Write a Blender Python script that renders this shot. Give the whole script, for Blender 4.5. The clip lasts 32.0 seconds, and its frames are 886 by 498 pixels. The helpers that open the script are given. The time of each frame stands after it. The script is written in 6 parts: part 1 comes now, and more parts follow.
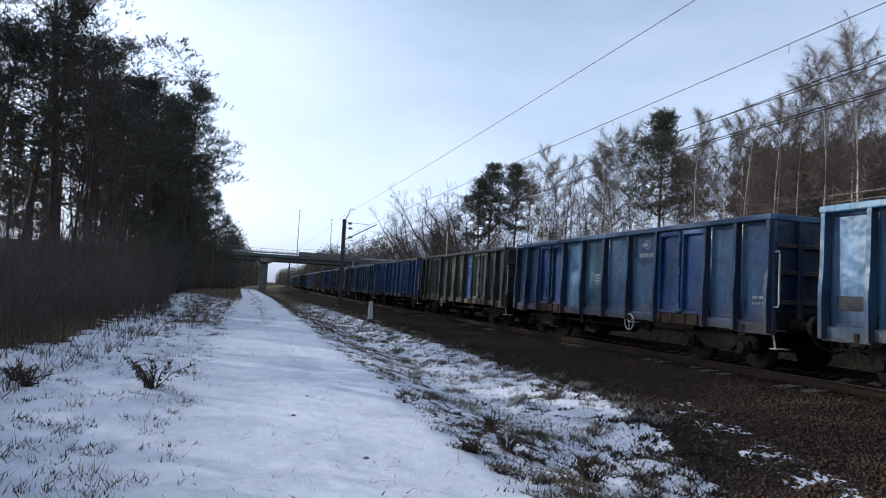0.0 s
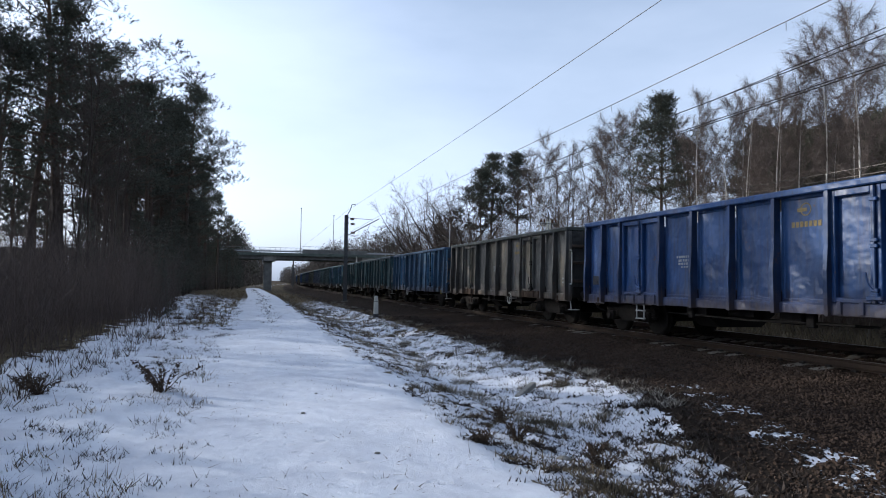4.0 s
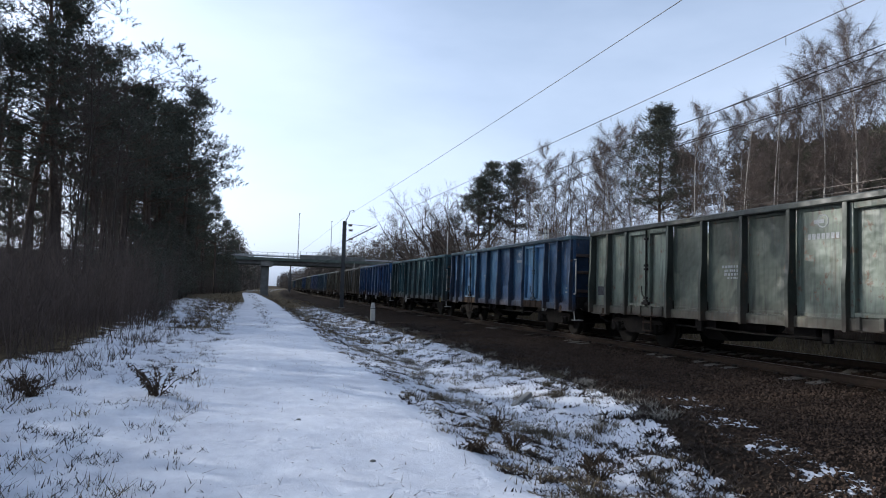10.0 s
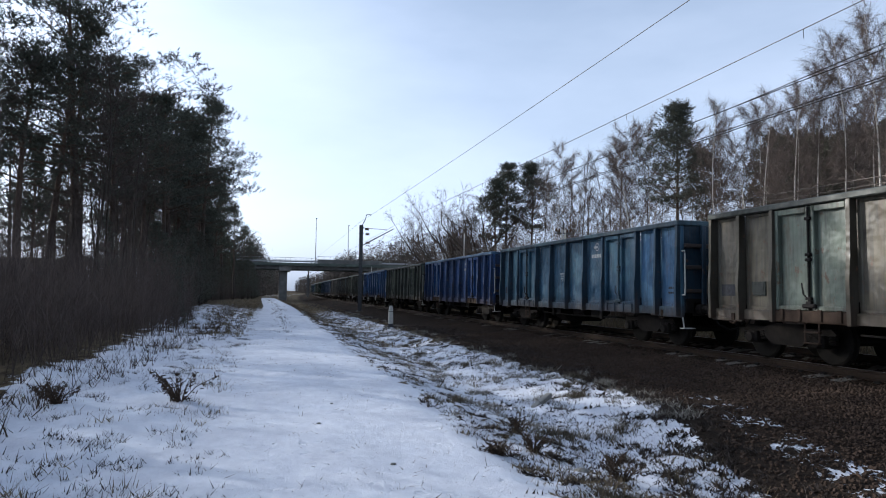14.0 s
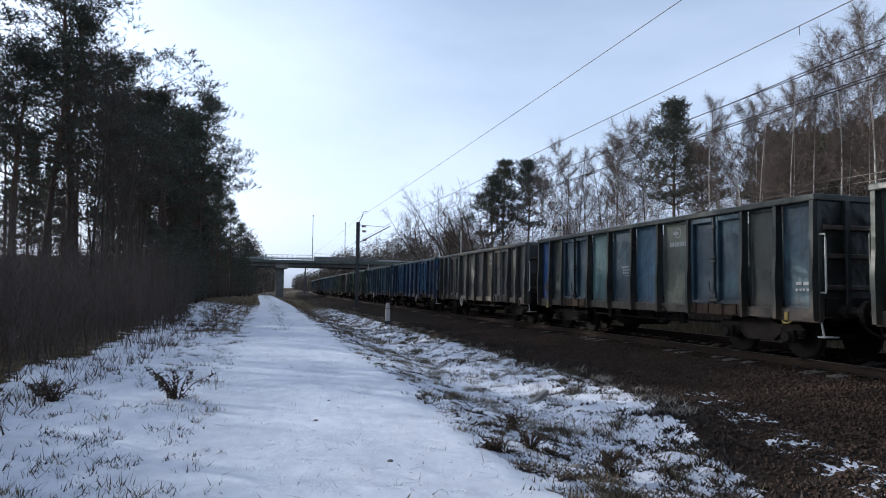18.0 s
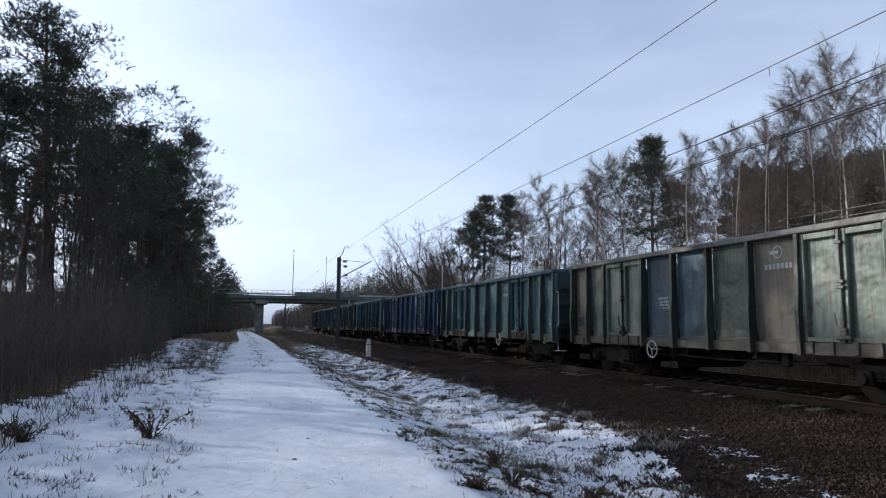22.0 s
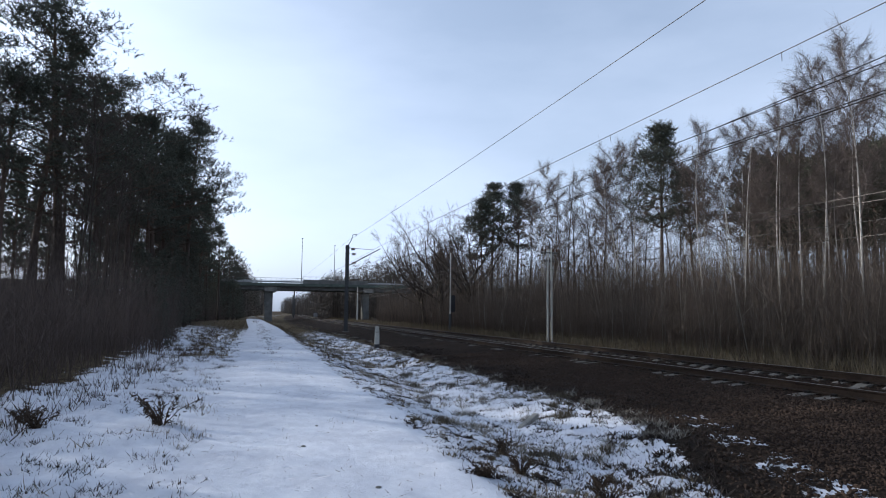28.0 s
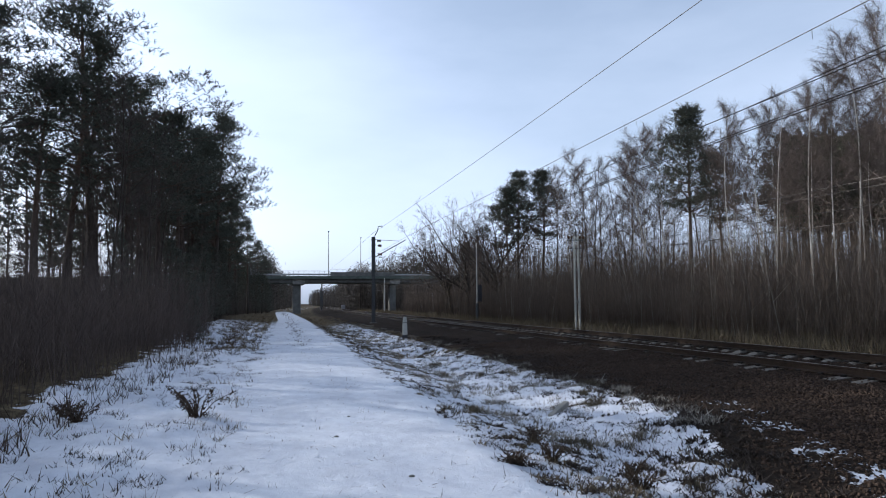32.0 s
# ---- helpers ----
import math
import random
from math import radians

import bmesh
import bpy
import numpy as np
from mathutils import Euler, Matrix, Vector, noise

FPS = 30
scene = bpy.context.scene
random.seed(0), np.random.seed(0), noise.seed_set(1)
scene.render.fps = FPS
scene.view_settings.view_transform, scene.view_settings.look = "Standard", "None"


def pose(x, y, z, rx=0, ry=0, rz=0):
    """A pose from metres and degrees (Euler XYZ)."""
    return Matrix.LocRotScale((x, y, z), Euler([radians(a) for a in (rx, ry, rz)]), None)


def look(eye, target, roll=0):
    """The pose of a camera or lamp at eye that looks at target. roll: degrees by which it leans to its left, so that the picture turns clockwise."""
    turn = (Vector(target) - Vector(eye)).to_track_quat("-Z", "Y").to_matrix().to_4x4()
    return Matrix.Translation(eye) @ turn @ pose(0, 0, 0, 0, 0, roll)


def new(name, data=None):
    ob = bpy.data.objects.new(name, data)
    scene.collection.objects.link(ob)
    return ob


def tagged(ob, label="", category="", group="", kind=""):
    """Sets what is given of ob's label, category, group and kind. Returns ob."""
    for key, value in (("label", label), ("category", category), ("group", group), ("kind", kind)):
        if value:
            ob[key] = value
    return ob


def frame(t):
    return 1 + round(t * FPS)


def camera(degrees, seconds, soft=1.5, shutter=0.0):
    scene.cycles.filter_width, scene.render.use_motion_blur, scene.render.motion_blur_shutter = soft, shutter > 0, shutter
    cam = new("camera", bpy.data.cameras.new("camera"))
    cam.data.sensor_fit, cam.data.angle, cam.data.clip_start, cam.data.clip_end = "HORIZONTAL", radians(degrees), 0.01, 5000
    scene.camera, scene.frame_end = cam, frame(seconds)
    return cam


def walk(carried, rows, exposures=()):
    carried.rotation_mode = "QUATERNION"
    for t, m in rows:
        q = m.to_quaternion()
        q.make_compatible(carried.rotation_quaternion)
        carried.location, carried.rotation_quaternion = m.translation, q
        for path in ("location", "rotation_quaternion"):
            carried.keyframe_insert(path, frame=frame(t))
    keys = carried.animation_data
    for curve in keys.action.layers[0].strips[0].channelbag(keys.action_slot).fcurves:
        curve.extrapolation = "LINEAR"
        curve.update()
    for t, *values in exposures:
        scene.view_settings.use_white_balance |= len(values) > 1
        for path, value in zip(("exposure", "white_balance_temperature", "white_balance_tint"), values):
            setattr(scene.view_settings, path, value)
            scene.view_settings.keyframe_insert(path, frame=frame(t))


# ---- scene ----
# eye (x, y, z) and heading, tilt, roll in degrees at each time; y runs along the track, z = 0 is the rail head
PATH = (
    (0.0, 0.004, -0.021, 1.201, -16.92, 3.65, 3.05),
    (0.5, 0.022, -0.007, 1.205, -16.73, 3.36, 1.53),
    (1.0, 0.018, -0.016, 1.211, -16.80, 3.24, 0.91),
    (1.5, 0.015, -0.015, 1.214, -16.72, 3.34, 0.42),
    (2.0, 0.013, -0.019, 1.211, -16.69, 3.41, 0.27),
    (2.5, 0.010, -0.021, 1.210, -16.61, 3.38, 0.44),
    (3.0, 0.010, -0.013, 1.210, -16.60, 3.22, 0.95),
    (3.5, 0.011, -0.018, 1.212, -16.67, 3.05, 0.80),
    (5.5, -0.002, 0.003, 1.207, -16.77, 2.48, 1.33),
    (6.0, -0.001, 0.001, 1.215, -16.73, 2.34, 1.78),
    (6.5, 0.001, -0.009, 1.213, -16.73, 2.41, 1.78),
    (7.0, -0.006, -0.013, 1.215, -16.80, 2.63, 1.64),
    (7.5, -0.006, -0.006, 1.213, -16.90, 2.93, 1.44),
    (8.0, -0.003, 0.004, 1.208, -17.00, 3.09, 1.80),
    (8.5, -0.001, -0.001, 1.210, -17.14, 3.23, 1.84),
    (9.0, -0.006, -0.004, 1.213, -17.18, 3.40, 1.99),
    (9.5, -0.004, -0.004, 1.215, -17.06, 3.54, 1.72),
    (10.0, -0.004, -0.008, 1.214, -16.87, 3.61, 1.74),
    (10.5, 0.002, -0.009, 1.211, -16.77, 3.60, 1.76),
    (11.0, -0.001, -0.012, 1.207, -16.69, 3.65, 1.79),
    (11.5, -0.007, -0.011, 1.213, -16.37, 3.67, 2.04),
    (12.0, -0.012, -0.018, 1.209, -15.79, 3.70, 2.13),
    (12.5, -0.005, -0.021, 1.212, -15.39, 3.60, 1.43),
    (13.0, -0.003, -0.015, 1.212, -15.27, 3.55, 1.25),
    (13.5, -0.005, -0.012, 1.215, -15.26, 3.67, 0.89),
    (14.0, -0.000, 0.003, 1.212, -15.42, 3.77, 0.80),
    (14.5, -0.001, -0.005, 1.211, -15.65, 3.85, 0.69),
    (16.5, -0.004, 0.006, 1.216, -15.94, 3.30, 0.75),
    (17.0, -0.006, -0.005, 1.212, -15.83, 3.35, 0.66),
    (17.5, -0.000, -0.004, 1.215, -15.69, 3.43, 0.54),
    (18.0, 0.001, -0.002, 1.211, -15.69, 3.52, 0.72),
    (18.5, -0.002, -0.002, 1.218, -15.75, 3.57, 0.80),
    (19.0, -0.007, -0.003, 1.216, -15.86, 3.65, 0.75),
    (19.5, -0.009, -0.010, 1.215, -15.84, 3.79, 0.61),
    (20.0, -0.005, -0.008, 1.218, -16.21, 3.95, 0.51),
    (20.5, -0.012, -0.007, 1.223, -16.30, 4.55, 0.68),
    (21.0, -0.003, -0.004, 1.228, -16.55, 5.24, 0.60),
    (21.5, -0.003, -0.024, 1.215, -16.95, 6.01, 0.38),
    (22.0, -0.000, -0.036, 1.214, -17.26, 6.54, 0.49),
    (22.5, 0.005, -0.031, 1.210, -17.53, 6.87, 0.54),
    (23.0, 0.000, -0.017, 1.224, -17.64, 7.03, 0.57),
    (23.5, 0.007, -0.003, 1.219, -17.64, 6.95, 0.43),
    (24.0, -0.005, -0.007, 1.220, -17.30, 6.66, 0.54),
    (24.5, -0.010, -0.008, 1.217, -16.48, 6.31, 0.57),
    (25.0, -0.004, -0.005, 1.219, -15.89, 5.82, 0.64),
    (25.5, -0.000, -0.010, 1.215, -15.59, 5.48, 0.66),
    (27.5, 0.005, -0.015, 1.221, -16.36, 5.51, 0.82),
    (28.0, 0.009, -0.007, 1.220, -16.56, 5.48, 0.55),
    (28.5, 0.009, -0.004, 1.221, -16.64, 5.38, 0.30),
    (29.0, -0.000, -0.002, 1.219, -16.62, 5.23, 0.27),
    (29.5, -0.007, -0.008, 1.220, -16.53, 5.09, -0.17),
    (30.0, -0.010, -0.008, 1.218, -16.14, 4.94, -0.35),
    (30.5, -0.010, -0.009, 1.220, -15.66, 4.77, -0.53),
    (31.0, -0.008, -0.005, 1.217, -15.16, 4.68, -0.58),
    (31.5, -0.012, -0.009, 1.221, -14.70, 4.57, -0.73),
    (32.0, -0.013, -0.012, 1.220, -14.37, 4.61, -0.53),
)
cam = camera(67.2, 32.0, soft=1.0)


def aim(x, y, z, yaw, tilt, roll):
    a, b = radians(yaw), radians(tilt)
    ahead = Vector((-math.sin(a) * math.cos(b), math.cos(a) * math.cos(b), math.sin(b)))
    eye = Vector((x, y, z))
    return look(eye, eye + ahead, roll)


walk(cam, [(row[0], aim(*row[1:])) for row in PATH], exposures=((0.0, 0.0, 5950, 10), (20.0, 0.0, 5950, 10), (22.5, -0.1, 5950, 10), (26.0, -0.1, 5950, 10), (32.0, -0.05, 5950, 10)))

# ---- light ----
SUN_AZ, SUN_EL = radians(-52), radians(19)
world = bpy.data.worlds.new("winter_sky")
scene.world = world
world.use_nodes = True
wn, wl = world.node_tree.nodes, world.node_tree.links
sky = wn.new("ShaderNodeTexSky")
sky.sky_type, sky.sun_disc = "NISHITA", False
sky.sun_elevation, sky.sun_rotation = SUN_EL, SUN_AZ
sky.air_density, sky.dust_density, sky.ozone_density = 1.0, 3.0, 1.5
bg = wn["Background"]
bg.inputs["Strength"].default_value = 0.178
coord, mapping = wn.new("ShaderNodeTexCoord"), wn.new("ShaderNodeMapping")
mapping.inputs["Scale"].default_value = (1.0, 1.0, 3.2)
mapping.inputs["Rotation"].default_value = (0.25, 0.1, 0.6)
cloud = wn.new("ShaderNodeTexNoise")
cloud.inputs["Scale"].default_value, cloud.inputs["Detail"].default_value = 1.7, 7
ramp = wn.new("ShaderNodeValToRGB")
ramp.color_ramp.elements[0].position, ramp.color_ramp.elements[0].color = 0.36, (0.5, 0.5, 0.5, 1)
ramp.color_ramp.elements[1].position, ramp.color_ramp.elements[1].color = 0.66, (0.95, 0.95, 0.95, 1)
veil = wn.new("ShaderNodeMixRGB")
grey = wn.new("ShaderNodeRGBToBW")
white = wn.new("ShaderNodeMixRGB")
white.blend_type = "MULTIPLY"
white.inputs["Fac"].default_value, white.inputs["Color2"].default_value = 1.0, (0.85, 0.92, 1.02, 1)
wl.new(sky.outputs["Color"], grey.inputs["Color"])
wl.new(grey.outputs["Val"], white.inputs["Color1"])
lift = wn.new("ShaderNodeMixRGB")
lift.blend_type = "ADD"
lift.inputs["Fac"].default_value, lift.inputs["Color2"].default_value = 1.0, (2.12, 2.56, 3.36, 1)
wl.new(white.outputs["Color"], lift.inputs["Color1"])
wl.new(lift.outputs["Color"], veil.inputs["Color2"])
wl.new(coord.outputs["Generated"], mapping.inputs["Vector"])
wl.new(mapping.outputs["Vector"], cloud.inputs["Vector"])
wl.new(cloud.outputs["Fac"], ramp.inputs["Fac"])
wl.new(ramp.outputs["Color"], veil.inputs["Fac"])
wl.new(sky.outputs["Color"], veil.inputs["Color1"])
wl.new(veil.outputs["Color"], bg.inputs["Color"])

sun = new("sun", bpy.data.lights.new("sun", "SUN"))
sun.data.energy, sun.data.angle, sun.data.color = 5.0, radians(0.6), (1.0, 0.92, 0.80)
to_sun = Vector((math.sin(SUN_AZ) * math.cos(SUN_EL), math.cos(SUN_AZ) * math.cos(SUN_EL), math.sin(SUN_EL)))
sun.matrix_world = look(to_sun * 50, (0, 0, 0))


# ---- materials ----
class Nodes:
    """A node material being put together."""

    def __init__(self, name, rough=0.8, metal=0.0, gloss=0.1):
        self.mat = bpy.data.materials.new(name)
        self.mat.use_nodes = True
        self.n, self.l = self.mat.node_tree.nodes, self.mat.node_tree.links
        self.b = self.n["Principled BSDF"]
        self.b.inputs["Roughness"].default_value, self.b.inputs["Metallic"].default_value = rough, metal
        self.b.inputs["Specular IOR Level"].default_value = gloss
        self.co = self.n.new("ShaderNodeTexCoord").outputs["Object"]

    def put(self, socket, value):
        if isinstance(value, (int, float)):
            socket.default_value = value
        elif isinstance(value, tuple):
            socket.default_value = (*value, 1) if len(value) == 3 and len(socket.default_value) == 4 else value
        else:
            self.l.new(value, socket)

    def stretch(self, scale, shift=None):
        m = self.n.new("ShaderNodeMapping")
        m.inputs["Scale"].default_value = scale
        self.l.new(self.co, m.inputs["Vector"])
        if shift is not None:
            self.put(m.inputs["Location"], shift)
        return m.outputs["Vector"]

    def noise(self, scale, detail=4, vec=None, rough=0.55):
        t = self.n.new("ShaderNodeTexNoise")
        t.inputs["Scale"].default_value, t.inputs["Detail"].default_value = scale, detail
        t.inputs["Roughness"].default_value = rough
        self.l.new(vec or self.co, t.inputs["Vector"])
        return t.outputs["Fac"]

    def math(self, op, a, b=0.0, clamp=False):
        m = self.n.new("ShaderNodeMath")
        m.operation, m.use_clamp = op, clamp
        self.put(m.inputs[0], a), self.put(m.inputs[1], b)
        return m.outputs[0]

    def ramp(self, fac, lo, hi):
        m = self.n.new("ShaderNodeMapRange")
        m.inputs["From Min"].default_value, m.inputs["From Max"].default_value = lo, hi
        self.put(m.inputs["Value"], fac)
        return m.outputs["Result"]

    def mix(self, fac, a, b):
        m = self.n.new("ShaderNodeMixRGB")
        self.put(m.inputs["Fac"], fac), self.put(m.inputs["Color1"], a), self.put(m.inputs["Color2"], b)
        return m.outputs["Color"]

    def axis(self, which):
        s = self.n.new("ShaderNodeSeparateXYZ")
        self.l.new(self.co, s.inputs[0])
        return s.outputs[which]

    def chance(self):
        return self.n.new("ShaderNodeObjectInfo").outputs["Random"]

    def island(self):
        return self.n.new("ShaderNodeNewGeometry").outputs["Random Per Island"]

    def bump(self, height, strength=0.3, distance=0.02):
        b = self.n.new("ShaderNodeBump")
        b.inputs["Strength"].default_value, b.inputs["Distance"].default_value = strength, distance
        self.l.new(height, b.inputs["Height"])
        self.l.new(b.outputs["Normal"], self.b.inputs["Normal"])

    def done(self, colour, rough=None):
        self.put(self.b.inputs["Base Color"], colour)
        if rough is not None:
            self.put(self.b.inputs["Roughness"], rough)
        return self.mat


def shade(colour, k):
    return tuple(min(1.0, c * k) for c in colour)


def paint(name, colour, patch=None, patch_amount=0.0, rust=0.5):
    """Worn wagon paint: faded fields, grime streaks, rust specks and dents."""
    n = Nodes(name, 0.5, 0.0, 0.26)
    rnd = n.chance()
    off = n.n.new("ShaderNodeCombineXYZ")
    n.put(off.inputs[0], n.math("MULTIPLY", rnd, 37.0)), n.put(off.inputs[1], n.math("MULTIPLY", rnd, 91.0))
    big = n.noise(0.9, 5, n.stretch((1, 1, 1), off.outputs[0]))
    fine = n.noise(9, 6, n.stretch((1, 1, 1), off.outputs[0]), 0.7)
    streak = n.noise(5, 4, n.stretch((2.5, 2.5, 0.22), off.outputs[0]))
    c = n.mix(n.ramp(big, 0.35, 0.68), shade(colour, 0.72), tuple(min(1, x * 1.3 + 0.016) for x in colour))
    if patch:
        c = n.mix(n.ramp(n.noise(0.55, 3, n.stretch((1, 1, 1.2), off.outputs[0])), 0.62 - patch_amount * 0.3, 0.66 - patch_amount * 0.3), c, patch)
    c = n.mix(n.math("MULTIPLY", n.ramp(streak, 0.47, 0.7), 0.55), c, (0.024, 0.025, 0.027))
    low = n.ramp(n.math("ADD", n.axis(2), n.math("MULTIPLY", fine, 0.5)), 1.45, 0.95)
    c = n.mix(n.math("MULTIPLY", low, 0.75), c, (0.060, 0.040, 0.028))
    c = n.mix(n.math("MULTIPLY", n.ramp(n.noise(1.6, 4, n.stretch((3.0, 3.0, 0.35), off.outputs[0]), 0.7), 0.56, 0.72), 0.55 * rust), c, (0.085, 0.055, 0.036))
    spots = n.ramp(n.noise(4.5, 8, n.stretch((1, 1, 0.8), off.outputs[0]), 0.75), 0.685 - 0.1 * rust, 0.735 - 0.1 * rust)
    c = n.mix(n.math("MULTIPLY", spots, 0.8), c, (0.10, 0.052, 0.03))
    n.bump(n.math("ADD", n.math("MULTIPLY", n.noise(2.2, 2, n.stretch((1, 1, 1), off.outputs[0])), 4.0), n.math("MULTIPLY", fine, 0.15)), 0.55, 0.03)
    return n.done(c, n.math("ADD", n.math("MULTIPLY", big, 0.5), 0.2))


def plain(name, colour, rough=0.7, metal=0.0, scale=6.0, vary=0.35, relief=0.2):
    n = Nodes(name, rough, metal)
    a, b = n.noise(scale, 6), n.noise(scale * 0.12, 3)
    c = n.mix(n.ramp(a, 0.3, 0.7), shade(colour, 1 - vary), shade(colour, 1 + vary * 0.6))
    c = n.mix(n.math("MULTIPLY", n.ramp(b, 0.4, 0.7), 0.5), c, shade(colour, 0.7))
    n.bump(a, relief, 0.01)
    return n.done(c)


def by_island(name, dark, light, rough=0.85):
    """A colour that differs from piece to piece of a joined mesh."""
    n = Nodes(name, rough)
    return n.done(n.mix(n.math("ADD", n.math("MULTIPLY", n.island(), 0.7), n.math("MULTIPLY", n.noise(1.3, 2), 0.3)), dark, light))


def snow_ground():
    """Snow on the path, thin snow over grass, bare earth and ballast by the place across the track."""
    n = Nodes("snowy_ground", 0.9, 0.0, 0.03)
    y = n.axis(1)
    bend = n.math("MULTIPLY", n.math("POWER", n.math("MAXIMUM", n.math("SUBTRACT", y, 15.0), 0.0), 2.0), 1.54e-4)
    x = n.math("SUBTRACT", n.axis(0), n.math("MULTIPLY", bend, n.ramp(n.axis(0), 3.5, 8.0)))
    wob = n.math("MULTIPLY", n.math("SUBTRACT", n.noise(0.8, 5), 0.5), 1.6)
    fine = n.noise(30.0, 8, rough=0.75)
    clump = n.noise(7.5, 8, n.stretch((1.0, 0.7, 1.0)), rough=0.65)
    u = n.math("SUBTRACT", x, n.math("MULTIPLY", n.math("MAXIMUM", n.math("SUBTRACT", n.math("MINIMUM", y, 70.0), 8.0), 0.0), 0.018))
    uw = n.math("ADD", u, n.math("MULTIPLY", n.math("SUBTRACT", clump, 0.5), 0.5))
    # cover: 1 is unbroken snow
    path = n.math("MULTIPLY", n.ramp(uw, -0.9, -0.2), n.ramp(uw, 2.52, 2.32))
    verge_l = n.ramp(n.math("ADD", n.math("ADD", u, n.math("MULTIPLY", n.ramp(y, 22.0, 40.0), 2.2)), wob), -4.7, -3.3)
    near = n.math("MULTIPLY", n.ramp(y, 11.0, 5.0), 1.95)
    verge_r = n.ramp(n.math("ADD", n.math("ADD", x, near), n.math("MULTIPLY", wob, 0.6)), 7.4, 6.6)
    away = n.ramp(y, 60.0, 22.0)
    band = n.math("MULTIPLY", n.math("MINIMUM", verge_l, verge_r), n.math("MULTIPLY", n.math("ADD", n.math("MULTIPLY", away, 0.17), 0.83), n.math("ADD", n.math("MULTIPLY", n.ramp(y, 92.0, 58.0), 0.6), 0.4)))
    spots = n.math("MULTIPLY", n.math("MULTIPLY", n.ramp(n.math("ADD", x, near), 7.3, 7.6), n.ramp(n.math("ADD", x, near), 8.7, 8.2)), n.ramp(y, 12.5, 10.5))
    edge = n.math("MULTIPLY", n.math("MULTIPLY", n.ramp(u, 2.3, 2.5), n.ramp(u, 4.3, 3.4)), 0.075)
    cover = n.math("MAXIMUM", n.math("SUBTRACT", n.math("MULTIPLY", band, 0.62), edge), n.math("MAXIMUM", n.math("MULTIPLY", path, n.math("ADD", n.math("MULTIPLY", n.ramp(y, 150.0, 125.0), 0.55), 0.45)), n.math("MULTIPLY", spots, 0.475)))
    drift = n.noise(2.6, 6, n.stretch((1.0, 0.8, 1.0)), rough=0.6)
    grit = n.math("ADD", n.math("MULTIPLY", drift, 0.45), n.math("ADD", n.math("MULTIPLY", clump, 0.33), n.math("MULTIPLY", fine, 0.22)))
    snow = n.ramp(n.math("SUBTRACT", cover, grit), -0.012, 0.012)
    white = n.mix(n.ramp(n.math("ADD", n.math("MULTIPLY", n.noise(1.1, 5), 0.5), n.math("MULTIPLY", n.noise(5.5, 6, n.stretch((1.0, 0.6, 1.0)), 0.7), 0.5)), 0.36, 0.62), (0.46, 0.48, 0.54), (0.62, 0.645, 0.70))
    earth = n.mix(n.ramp(fine, 0.35, 0.7), (0.009, 0.007, 0.006), (0.034, 0.026, 0.020))
    straw = n.mix(n.ramp(clump, 0.35, 0.65), earth, (0.15, 0.12, 0.075))
    soil = n.mix(n.math("MULTIPLY", n.ramp(n.math("ADD", x, near), 6.6, 5.6), 0.8), earth, straw)
    cell = n.n.new("ShaderNodeTexVoronoi")
    cell.inputs["Scale"].default_value = 21.0
    n.l.new(n.co, cell.inputs["Vector"])
    tone = n.math("MULTIPLY", n.noise(26, 3, rough=0.8), n.ramp(cell.outputs["Distance"], 0.75, 0.15))
    ballast = n.mix(n.ramp(tone, 0.12, 0.55), (0.009, 0.0065, 0.005), (0.058, 0.039, 0.029))
    stony = n.math("MULTIPLY", n.ramp(n.math("ADD", x, n.math("MULTIPLY", wob, 0.3)), 6.5, 7.1), n.ramp(x, 15.2, 14.4))
    soil = n.mix(stony, soil, ballast)
    # the wood's floor on either side
    litter = n.mix(n.ramp(fine, 0.3, 0.7), (0.022, 0.017, 0.012), (0.080, 0.060, 0.040))
    soil = n.mix(n.math("MAXIMUM", n.ramp(x, 15.0, 16.0), n.ramp(x, -3.6, -4.6)), soil, litter)
    dent = n.n.new("ShaderNodeTexVoronoi")
    dent.inputs["Scale"].default_value = 4.6
    n.l.new(n.stretch((0.8, 1.0, 1.0)), dent.inputs["Vector"])
    pick = n.n.new("ShaderNodeSeparateColor")
    n.l.new(dent.outputs["Color"], pick.inputs[0])
    hollow = n.math("MULTIPLY", n.ramp(n.math("ADD", dent.outputs["Distance"], n.math("MULTIPLY", n.math("SUBTRACT", clump, 0.5), 0.5)), 0.24, 0.12), n.ramp(pick.outputs[0], 0.55, 0.6))
    h = n.math("ADD", n.math("MULTIPLY", n.math("SUBTRACT", snow, n.math("MULTIPLY", hollow, 0.55)), 0.7), n.math("MULTIPLY", fine, 0.5))
    n.bump(n.math("ADD", h, n.math("MULTIPLY", n.noise(3.2, 4), 0.8)), 0.8, 0.04)
    return n.done(n.mix(snow, soil, white), n.mix(snow, (0.95, 0.95, 0.95), (0.6, 0.6, 0.6)))


def bark(name, low, high, mark):
    n = Nodes(name, 0.9)
    a = n.noise(3.0, 6, n.stretch((2, 2, 0.5)), 0.7)
    c = n.mix(n.ramp(a, 0.35, 0.65), mark, low)
    c = n.mix(n.ramp(n.axis(2), 4.0, 9.0), c, n.mix(n.ramp(a, 0.35, 0.65), shade(high, 0.6), high))
    n.bump(a, 0.6, 0.03)
    return n.done(c)


